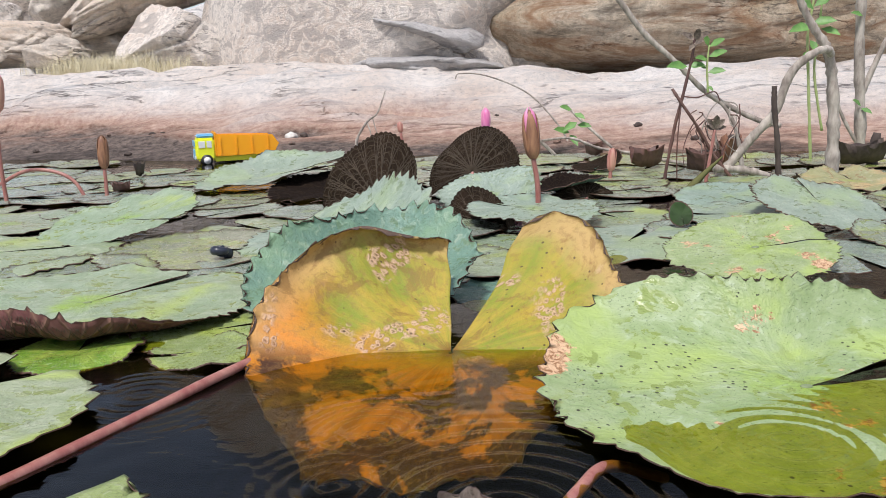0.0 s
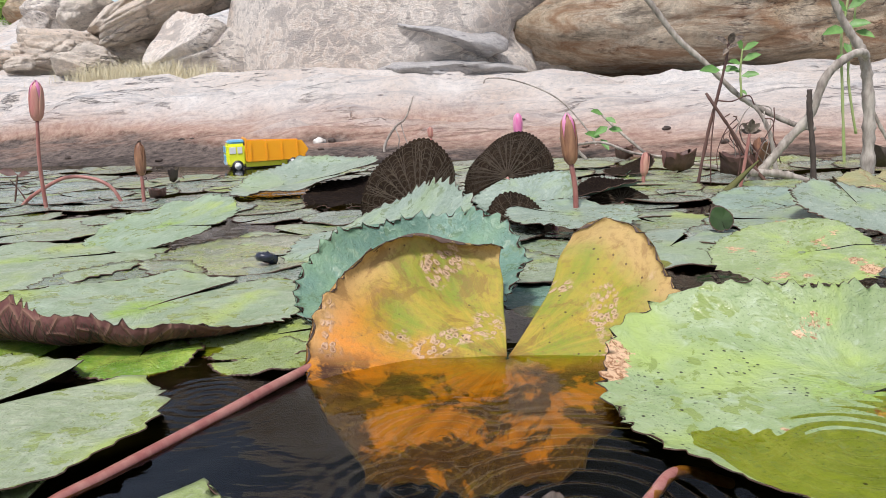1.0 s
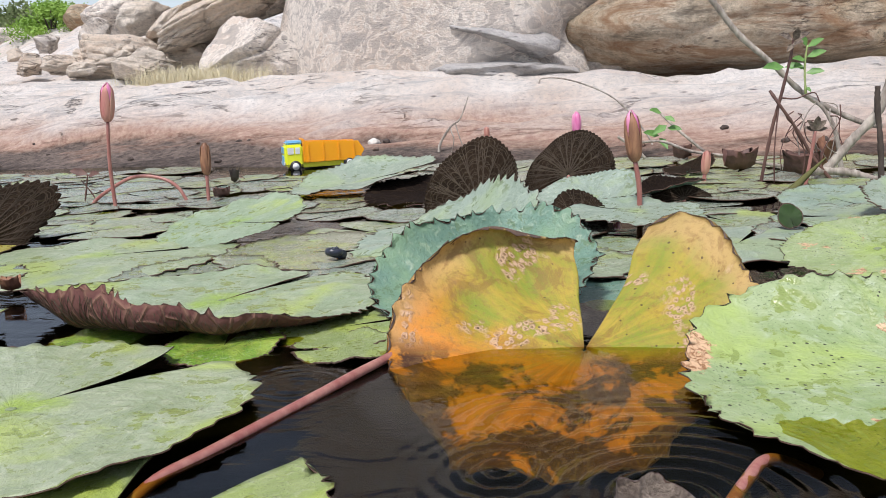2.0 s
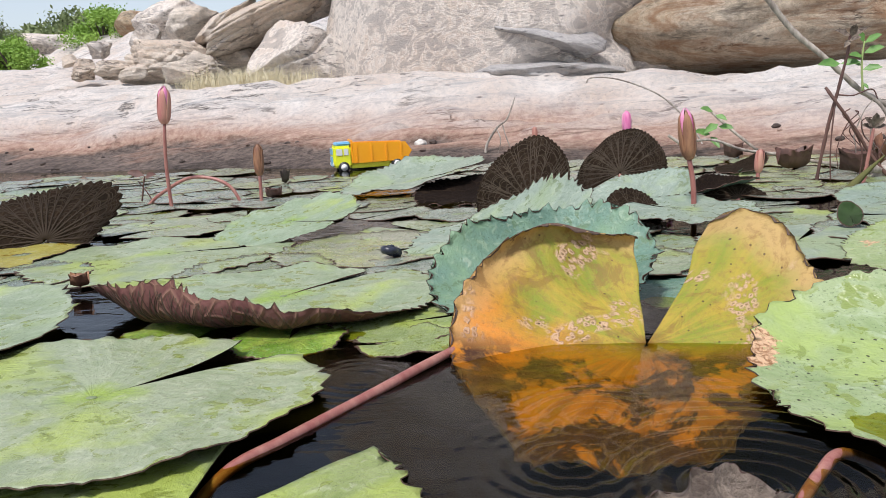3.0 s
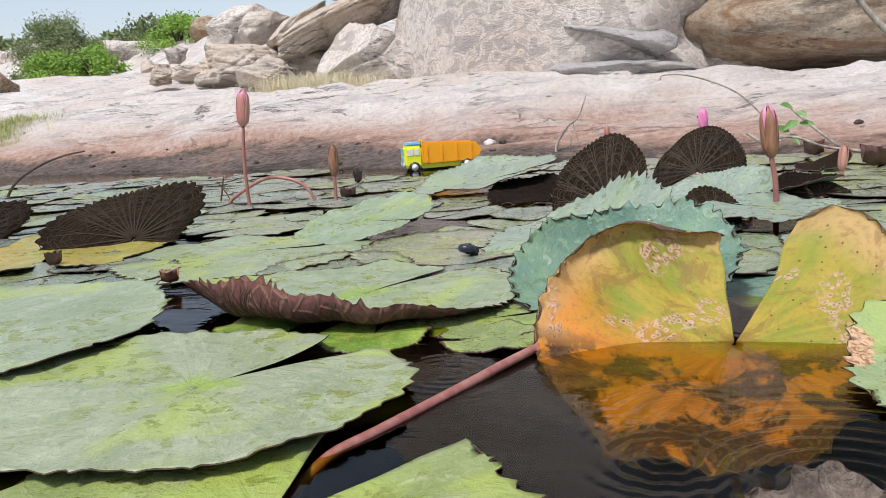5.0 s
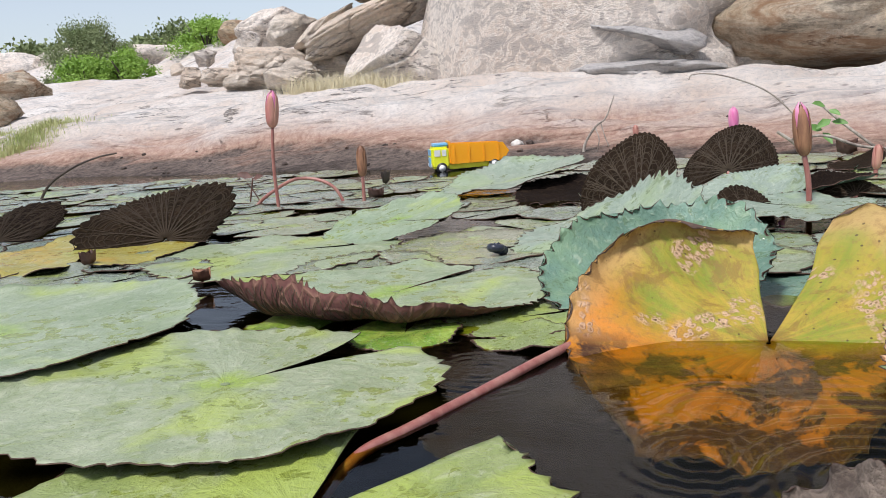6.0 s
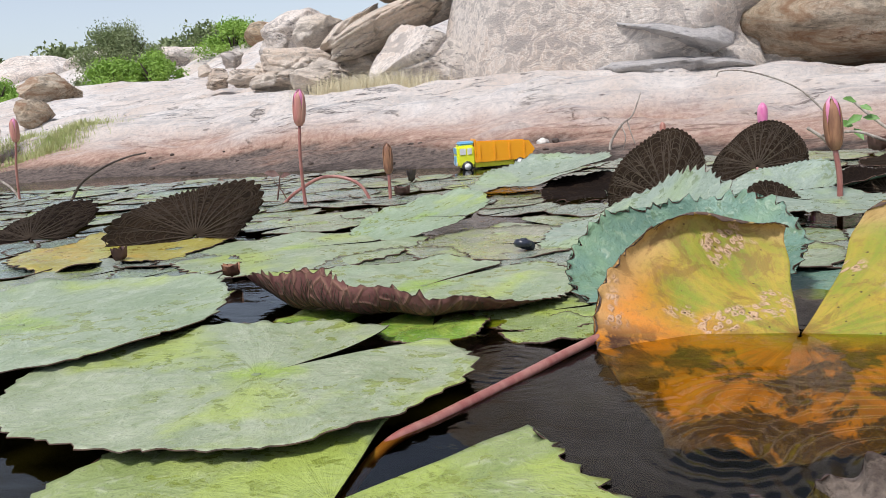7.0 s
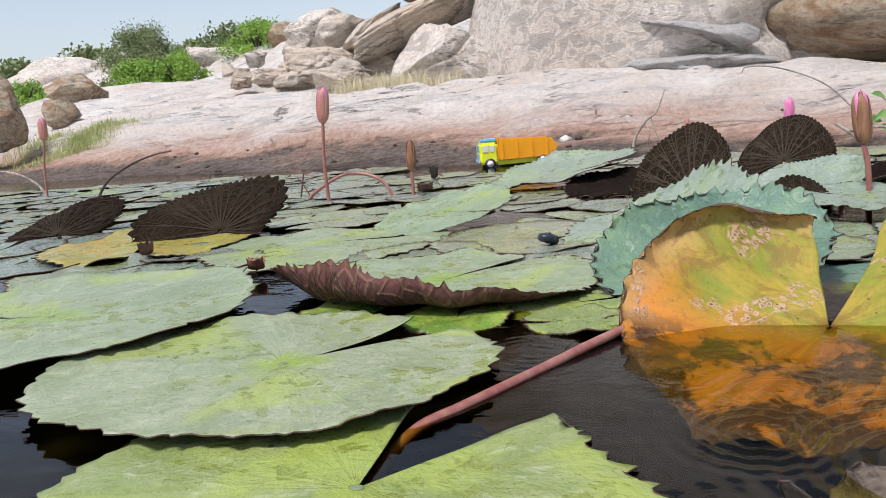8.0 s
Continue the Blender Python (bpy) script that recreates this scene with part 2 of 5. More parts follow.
SLATE = rock_material("granite_slate", (0.58, 0.56, 0.54), (0.28, 0.27, 0.27), (0.48, 0.44, 0.41), False, 0.2)
TANROCK = rock_material("granite_tan", (0.78, 0.68, 0.54), (0.28, 0.22, 0.16), (0.60, 0.46, 0.30), False, 0.2, 0.65)


def dying_material(name, fresh, ripe, sunk):
    """Upper face of a dying pad: green turning yellow and orange, ringed lesions, tan rim; its sunk side has rot
    blotches, with the water's tint and dimming put into its colour.
    """
    m, n, l, b = material(name, 0.55, 0.25)
    uv, rad, polar, rnd, xyz = leaf_coords(n, l)
    tilt = radians(sunk)
    down = calc(n, l, "ADD", calc(n, l, "MULTIPLY", xyz[0], math.cos(tilt)), calc(n, l, "MULTIPLY", xyz[1], math.sin(tilt)))
    side = calc(n, l, "ADD", calc(n, l, "MULTIPLY", xyz[0], math.cos(tilt - math.pi / 2)), calc(n, l, "MULTIPLY", xyz[1], math.sin(tilt - math.pi / 2)))
    big = noise_tex(n, l, uv, 2.2, 5, 0.6, 0.5)
    streak = noise_tex(n, l, mapped(n, l, polar, (5.0, 1.2, 3.0)), 1.6, 5, 0.6, 0.3)
    fine = noise_tex(n, l, uv, 30.0, 5, 0.7)
    col = mix(n, l, ramp(n, l, mix(n, l, 0.5, big, streak), [(0.42, 0.0), (0.58, 1.0)]), fresh, ripe)
    reach = calc(n, l, "ADD", calc(n, l, "MULTIPLY", side, 0.9), calc(n, l, "ADD", calc(n, l, "MULTIPLY", down, 0.9), calc(n, l, "MULTIPLY", big, 0.9)))
    col = mix(n, l, ramp(n, l, reach, [(0.62, 0.0), (1.12, 1.0)]), col, (0.58, 0.22, 0.03))
    rim_f = calc(n, l, "ADD", rad, calc(n, l, "MULTIPLY", calc(n, l, "SUBTRACT", big, 0.5), 0.5))
    col = mix(n, l, ramp(n, l, rim_f, [(0.74, 0.0), (0.9, 0.8)]), col, (0.50, 0.32, 0.13))
    smudge = noise_tex(n, l, uv, 4.2, 6, 0.7, 0.8)
    col = mix(n, l, ramp(n, l, smudge, [(0.54, 0.0), (0.61, 0.55)]), col, (0.20, 0.10, 0.03))
    col = mix(n, l, ramp(n, l, rim_f, [(0.98, 0.0), (1.04, 0.9)]), col, (0.10, 0.055, 0.03))
    cell = node(n, "TexVoronoi", Scale=30.0)
    jolt = n.new("ShaderNodeVectorMath")
    jolt.operation = "ADD"
    wob = node(n, "TexNoise", Scale=26.0, Detail=3.0)
    l.new(uv, wob.inputs["Vector"])
    l.new(uv, jolt.inputs[0])
    l.new(mapped(n, l, wob.outputs["Color"], (0.03, 0.03, 0.0)), jolt.inputs[1])
    l.new(jolt.outputs[0], cell.inputs["Vector"])
    ragged = calc(n, l, "ADD", cell.outputs["Distance"], calc(n, l, "MULTIPLY", calc(n, l, "SUBTRACT", noise_tex(n, l, uv, 55.0, 3, 0.7), 0.5), 0.5))
    ring = ramp(n, l, ragged, [(0.0, 0.9), (0.2, 0.5), (0.38, 1.0), (0.62, 0.0)])
    where = ramp(n, l, noise_tex(n, l, uv, 3.4, 2, 0.4), [(0.57, 0.0), (0.61, 1.0)])
    col = mix(n, l, mix(n, l, 1.0, ring, where, "MULTIPLY"), col, (0.58, 0.38, 0.26))
    core = ramp(n, l, ragged, [(0.14, 0.75), (0.26, 0.0)])
    col = mix(n, l, mix(n, l, 1.0, core, where, "MULTIPLY"), col, (0.16, 0.09, 0.06))
    dot = node(n, "TexVoronoi", Scale=15.0)
    l.new(uv, dot.inputs["Vector"])
    col = mix(n, l, ramp(n, l, dot.outputs["Distance"], [(0.07, 0.85), (0.12, 0.0)]), col, (0.07, 0.04, 0.02))
    wet = ramp(n, l, down, [(0.0, 0.0), (0.14, 1.0)])
    # deeper orange below the waterline: the water's tint put into the colour
    col = mix(n, l, wet, col, mix(n, l, ramp(n, l, streak, [(0.4, 0.0), (0.6, 1.0)]), (0.56, 0.20, 0.012), (0.34, 0.125, 0.012)))
    # rot blotches, darker towards the rim to paint in the dimming with depth
    sunk_dark = calc(n, l, "ADD", noise_tex(n, l, uv, 3.4, 5, 0.6, 0.3), calc(n, l, "MULTIPLY", rad, 0.16))
    rot_and_depth = ramp(n, l, sunk_dark, [(0.58, 0.0), (0.63, 0.96)])
    col = mix(n, l, mix(n, l, 1.0, wet, rot_and_depth, "MULTIPLY"), col, (0.045, 0.02, 0.012))
    spoke = noise_tex(n, l, mapped(n, l, polar, (3.4, 0.15, 1.0)), 1.5, 1, 0.5, 0.2)
    spoke = ramp(n, l, spoke, [(0.455, 0.0), (0.475, 1.0), (0.495, 0.0)])
    near = ramp(n, l, rad, [(0.05, 0.75), (0.6, 0.12)])
    col = mix(n, l, mix(n, l, 1.0, spoke, near, "MULTIPLY"), col, (0.30, 0.24, 0.03))
    col = mix(n, l, ramp(n, l, rad, [(0.02, 0.9), (0.075, 0.0)]), col, (0.20, 0.09, 0.02))
    col = mix(n, l, ramp(n, l, fine, [(0.36, 0.45), (0.5, 0.0)]), col, (0.25, 0.14, 0.05))
    l.new(col, b.inputs["Base Color"])
    bump(n, l, b, mix(n, l, 0.3, mix(n, l, 0.5, streak, fine), mix(n, l, 1.0, ring, where, "MULTIPLY")), 0.7, 0.004)
    return m


YELLOW = dying_material("pad_dying_yellow", (0.22, 0.255, 0.03), (0.41, 0.30, 0.045), 270)
CRUST = pad_material("pad_crusted", (0.40, 0.38, 0.22), (0.24, 0.25, 0.10), (0.4, 0.45, 0.1), 0.6, 0.6, 0.8, (0.52, 0.36, 0.18), 1.0)
TANSIDE = plain_material("pad_underside_tan", (0.15, 0.09, 0.06), (0.06, 0.035, 0.025), 0.7, 120)
DRY = plain_material("dry_leaf", (0.34, 0.27, 0.21), (0.09, 0.065, 0.05), 0.8, 150, relief=1.0, depth=0.008)
STALK = plain_material("red_stalk", (0.30, 0.10, 0.085), (0.42, 0.20, 0.16), 0.4, 140, (1, 1, 0.3))
SEPAL = plain_material("bud_sepal", (0.46, 0.17, 0.15), (0.56, 0.30, 0.22), 0.5, 160, (1, 1, 0.12))
SEPAL_BROWN = plain_material("bud_sepal_brown", (0.38, 0.19, 0.10), (0.14, 0.055, 0.035), 0.55, 160, (1, 1, 0.2))
PETAL = plain_material("pink_petal", (0.72, 0.16, 0.38), (0.80, 0.36, 0.52), 0.45, 120, (1, 1, 0.2))
BARK = plain_material("grey_bark", (0.52, 0.46, 0.39), (0.22, 0.18, 0.15), 0.85, 110, (1, 1, 0.35), 0.6, 0.004)
BARK_DARK = plain_material("dark_bark", (0.10, 0.075, 0.06), (0.05, 0.035, 0.03), 0.85, 110, (1, 1, 0.4), 0.6, 0.004)
DEAD = plain_material("dead_stalk", (0.085, 0.04, 0.032), (0.16, 0.08, 0.06), 0.6, 120, (1, 1, 0.3))
STEM_GREEN = plain_material("green_stem", (0.30, 0.40, 0.12), (0.40, 0.44, 0.20), 0.5, 90)
LEAF_DARK = plain_material("dark_leaf", (0.03, 0.065, 0.015), (0.018, 0.036, 0.010), 0.6, 60, spec=0.2)
HERB = plain_material("herb_leaf", (0.17, 0.33, 0.08), (0.08, 0.19, 0.04), 0.5, 70)
FOLIAGE = plain_material("bush_foliage", (0.16, 0.30, 0.03), (0.26, 0.42, 0.06), 0.6, 6)
FOLIAGE_DARK = plain_material("tree_foliage", (0.14, 0.19, 0.07), (0.24, 0.28, 0.13), 0.7, 6)
GRASS = plain_material("green_grass", (0.34, 0.42, 0.13), (0.50, 0.50, 0.24), 0.7, 14)
STRAW = plain_material("dry_grass", (0.78, 0.72, 0.52), (0.62, 0.55, 0.36), 0.8, 14)
TOY_YELLOW = plain_material("toy_yellow_plastic", (0.86, 0.90, 0.04), (0.80, 0.82, 0.03), 0.3, 40, relief=0.05)
TOY_ORANGE = plain_material("toy_orange_plastic", (0.98, 0.42, 0.01), (0.94, 0.38, 0.01), 0.3, 40, relief=0.05)
TOY_BLUE = plain_material("toy_blue_plastic", (0.20, 0.50, 0.74), (0.25, 0.55, 0.78), 0.3, 40, relief=0.05)
TOY_WHITE = plain_material("toy_white_plastic", (0.78, 0.78, 0.76), (0.7, 0.7, 0.68), 0.35, 40, relief=0.05)
TOY_BLACK = plain_material("toy_black_plastic", (0.02, 0.02, 0.02), (0.035, 0.035, 0.035), 0.5, 60, relief=0.1)


# ---- mesh tools ----
def part(name, bm, mats, parent=None, label="", smooth=True):
    me = bpy.data.meshes.new(name)
    bm.to_mesh(me)
    bm.free()
    for m in mats if isinstance(mats, (list, tuple)) else [mats]:
        me.materials.append(m)
    if smooth:
        me.polygons.foreach_set("use_smooth", [True] * len(me.polygons))
    ob = new(name, me)
    if parent is not None:
        ob.parent = parent
    if label:
        tagged(ob, label)
    return ob


def grid_mesh(name, pts, mat, quads_u, quads_v):
    """A sheet from a (u+1) x (v+1) array of points."""
    me = bpy.data.meshes.new(name)
    w = quads_v + 1
    i, j = np.meshgrid(np.arange(quads_u), np.arange(quads_v), indexing="ij")
    a = (i * w + j).ravel()
    me.from_pydata(pts.reshape(-1, 3).tolist(), [], np.stack([a, a + w, a + w + 1, a + 1], 1).tolist())
    me.polygons.foreach_set("use_smooth", [True] * len(me.polygons))
    me.materials.append(mat)
    return new(name, me)


def spline(points, steps=6):
    """A smooth line through the points."""
    p = [Vector(q) for q in points]
    p = [p[0] * 2 - p[1], *p, p[-1] * 2 - p[-2]]
    out = []
    for k in range(1, len(p) - 2):
        a, b, c, d = p[k - 1:k + 3]
        for s in range(steps):
            t = s / steps
            out.append(0.5 * (2 * b + (c - a) * t + (2 * a - 5 * b + 4 * c - d) * t * t + (3 * b - a - 3 * c + d) * t ** 3))
    out.append(p[-2])
    return out


def tube(bm, line, r0, r1, sides=7, knots=0.0, seed=0):
    """A tapered round rod along a line, closed at both ends; knots roughens it."""
    rng = random.Random(seed)
    rings, side = [], None
    for k, p in enumerate(line):
        f = k / (len(line) - 1)
        d = (line[min(k + 1, len(line) - 1)] - line[max(k - 1, 0)]).normalized()
        if side is None:
            side = d.orthogonal().normalized()
        side = (side - d * side.dot(d)).normalized()
        up = d.cross(side)
        r = (r0 + (r1 - r0) * f) * (1 + knots * rng.uniform(-1, 1))
        rings.append([bm.verts.new(p + (side * math.cos(a) + up * math.sin(a)) * r * (1 + knots * 0.4 * rng.uniform(-1, 1)))
                      for a in (2 * math.pi * q / sides for q in range(sides))])
    for a, b in zip(rings, rings[1:]):
        for q in range(sides):
            bm.faces.new((a[q], a[(q + 1) % sides], b[(q + 1) % sides], b[q]))
    bm.faces.new(rings[0][::-1])
    bm.faces.new(rings[-1])


def bell(d, width):
    """1 at no angle, falling off past width; d and width in degrees."""
    d = (d + 180) % 360 - 180
    return math.exp(-(d / width) ** 2)


def ease(a, b, t):
    t = min(1, max(0, (t - a) / (b - a)))
    return t * t * (3 - 2 * t)


def blade_shape(r, notch, gap, cup, bends, swell, teeth, bite, wave, seed, rings, steps, cleft=0.0, lip=0.0):
    """A round leaf blade with a cleft, as rows of flat and bent points. notch: the cleft's direction and gap its half
    opening, in degrees; cup: slope of the rim; bends: (direction, width, degrees, start) turn the blade upwards
    outside that start; swell: (direction, width, share) lengthens it that way; teeth round the rim, bite deep; cleft: how far from the
    middle the cleft begins; lip: degrees by which the outermost rim turns up."""
    off = Vector((seed * 3.7, seed * 1.3, 0))
    rows = []
    for j in range(steps + 1):
        th = gap + (360 - 2 * gap) * j / steps
        a = notch + th
        ca, sa = math.cos(radians(a)), math.sin(radians(a))
        grow = 1 + sum(f * bell(a - d, w) for d, w, f in swell)
        grow *= 1 + 0.05 * noise.noise(Vector((ca * 1.4, sa * 1.4, 5)) + off)
        grow *= 1 - 0.10 * math.exp(-(min(th, 360 - th) - gap) / 5.0)
        odd = 0.9 * noise.noise(Vector((ca * 5, sa * 5, 1)) + off)
        tooth = 1 - (1 - abs((j * teeth / steps + odd) % 1.0 - 0.5) * 2) ** 1.5 * (0.85 + 0.7 * noise.noise(Vector((ca * 9, sa * 9, 2)) + off))
        rho = h = last = 0.0
        row = []
        for k in range(rings + 1):
            s = 0.012 + 0.988 * (k / rings) ** 0.8
            slope = cup * s + sum(deg * bell(a - d, w) * ease(s0, 1.0, s) for d, w, deg, s0 in bends)
            slope += lip * ease(0.8, 1.0, s)
            slope += wave * 2.2 * s * s * noise.noise(Vector((ca * 2.6, sa * 2.6, s)) + off)
            full = r * grow
            if k == rings:
                full *= 1 - bite * tooth + bite * 0.5 * noise.noise(Vector((j * 0.31, 0, 0)) + off)
            go = s * full - last * r * grow
            rho += go * math.cos(radians(slope))
            h += go * math.sin(radians(slope))
            last = s
            lump = 0.006 * wave / 6 * noise.noise(Vector((ca * rho * 22, sa * rho * 22, 3)) + off)
            sway = radians(5.0 * noise.noise(Vector((s * 3.1, seed, 4 if th < 180 else 9))) * s * math.exp(-min(th - gap, 360 - gap - th) / 14.0))
            if cleft:
                g = gap * max(0.0, (s - cleft) / (1 - cleft)) ** 0.8
                sway += radians(notch + g + (360 - 2 * g) * j / steps - a)
            cb, sb = math.cos(radians(a) + sway), math.sin(radians(a) + sway)
            row.append(((ca * s, sa * s), Vector((cb * rho, sb * rho, h + lump * s))))
        rows.append(row)
    return rows


def pad(x, y, z, r, top, under, label, notch=0, gap=6, rx=0, ry=0, rz=0, cup=2.0, bends=(), swell=(), teeth=54, bite=0.06,
        wave=6.0, seed=1, ribs=0, ribs_up=False, rings=9, group="floating lily pads", thick=0.0011, rim=None, rim_width=0.0004, cleft=0.0, lip=0.0):
    """A lily pad: one blade with an upper and a lower face; ribs adds the raised veins of the lower face."""
    steps = teeth * 4
    rows = blade_shape(r, notch, gap, cup, bends, swell, teeth, bite, wave, seed, rings, steps, cleft, lip)
    bm = bmesh.new()
    uv = bm.loops.layers.uv.new("blade")
    tops, lows, flat = [], [], {}
    for j, row in enumerate(rows):
        tt, ll = [], []
        for k, (q, p) in enumerate(row):
            e1 = rows[min(j + 1, steps)][k][1] - rows[max(j - 1, 0)][k][1]
            e2 = row[min(k + 1, rings)][1] - row[max(k - 1, 0)][1]
            nrm = e1.cross(e2)
            nrm = nrm.normalized() if nrm.length > 1e-9 else Vector((0, 0, -1))
            a, b = bm.verts.new(p), bm.verts.new(p + nrm * thick * (1.0 - 0.5 * k / rings))
            flat[a] = flat[b] = q
            tt.append(a), ll.append(b)
        tops.append(tt), lows.append(ll)
    faces = []
    for j in range(steps):
        for k in range(rings):
            outer = 2 if rim is not None and k == rings - 1 else 0
            faces.append((outer, (tops[j][k], tops[j][k + 1], tops[j + 1][k + 1], tops[j + 1][k])))
            faces.append((1, (lows[j][k], lows[j + 1][k], lows[j + 1][k + 1], lows[j][k + 1])))
        faces.append((1, (tops[j][rings], lows[j][rings], lows[j + 1][rings], tops[j + 1][rings])))
    for j in (0, steps):
        for k in range(rings):
            f = (tops[j][k], lows[j][k], lows[j][k + 1], tops[j][k + 1])
            faces.append((1, f if j == 0 else f[::-1]))
    for slot, vs in faces:
        f = bm.faces.new(vs)
        f.material_index = slot
        for loop in f.loops:
            loop[uv].uv = flat[loop.vert]
    lows_edge = [Vector(ll[rings].co) for ll in lows]
    ob = part("lily_pad", bm, [top, under] + ([rim] if rim is not None else []))
    ob.matrix_basis = pose(x, y, z, rx, ry, rz)
    tagged(ob, label, "lily pad", group)
    # dark tube along the edge: rim colour plus the shade line beneath it
    bm = bmesh.new()
    edge = lows_edge
    if rings >= 10:
        tube(bm, edge, rim_width, rim_width, 4 if rim_width < 0.001 else 6, 0.0 if rim_width < 0.001 else 0.5, seed)
    else:
        tube(bm, edge, 0.0008, 0.0008, 4)
    part("rim", bm, RIM_AND_SHADE, ob, "thin red-brown toothed rim doubling as its dark shade line")
    if rings >= 10 and not ribs_up and top is not YELLOW:
        bm = bmesh.new()
        bmesh.ops.create_uvsphere(bm, u_segments=12, v_segments=6, radius=1)
        for v in bm.verts:
            v.co = Vector((v.co.x * 0.0038, v.co.y * 0.0026, rows[0][0][1].z + v.co.z * 0.0011 * (1 + 0.4 * noise.noise(v.co * 2))))
        part("hub", bm, HUB, ob, "pale stalk scar at the middle")
    if ribs:
        rng = random.Random(seed)
        bm = bmesh.new()

        def on_blade(turn, s):
            j = min(steps, max(0, (turn - gap) / (360 - 2 * gap) * steps))
            k = min(rings, max(0.0, ((s - 0.012) / 0.988)) ** 1.25 * rings)
            j0, k0 = min(int(j), steps - 1), min(int(k), rings - 1)
            fj, fk = j - j0, k - k0
            p = [[rows[j0 + a][k0 + b][1] for b in (0, 1)] for a in (0, 1)]
            top_p = (p[0][0] * (1 - fj) + p[1][0] * fj) * (1 - fk) + (p[0][1] * (1 - fj) + p[1][1] * fj) * fk
            nrm = (p[1][1] - p[0][1]).cross(p[0][1] - p[0][0])
            return top_p + (nrm.normalized() if nrm.length > 1e-9 else Vector((0, 0, -1))) * (thick * 1.1 if not ribs_up else -0.0001)

        def vein(turn, s0, s1, sway, width, depth):
            line = [on_blade(turn + sway * ((s - s0) / (1 - s0)) ** 1.2, s) for s in np.linspace(s0, s1, 9)]
            tube(bm, line, width, width * 0.45, 5)
            if depth:
                for f in (0.32, 0.58):
                    s = s0 + (s1 - s0) * (f + rng.uniform(-0.06, 0.06))
                    at = turn + sway * ((s - s0) / (1 - s0)) ** 1.2
                    for side in (-1, 1):
                        vein(at, s, min(0.93, s + 0.4), side * rng.uniform(7, 13), width * 0.62, depth - 1)

        for q in range(ribs):
            turn = gap + (360 - 2 * gap) * (q + 0.5) / ribs + rng.uniform(-3, 3)
            vein(turn, 0.03, 0.92, rng.uniform(-4, 4), r * 0.0062, 2 if q % 2 == 0 else 1)
        tagged(part("vein_net", bm, VEIN, ob, "paler raised vein net"), kind="stuff")
    return ob


RIM_AND_SHADE = plain_material("pad_rim_and_shade", (0.10, 0.05, 0.03), (0.05, 0.03, 0.02), 0.5, 90)
HUB = plain_material("pad_hub", (0.22, 0.27, 0.14), (0.17, 0.21, 0.10), 0.4, 120)
VEIN_DARK = plain_material("dark_vein", (0.045, 0.03, 0.018), (0.03, 0.02, 0.012), 0.7, 60, spec=0.2)
VEIN = plain_material("vein", (0.085, 0.064, 0.043), (0.05, 0.036, 0.024), 0.7, 60, spec=0.2)


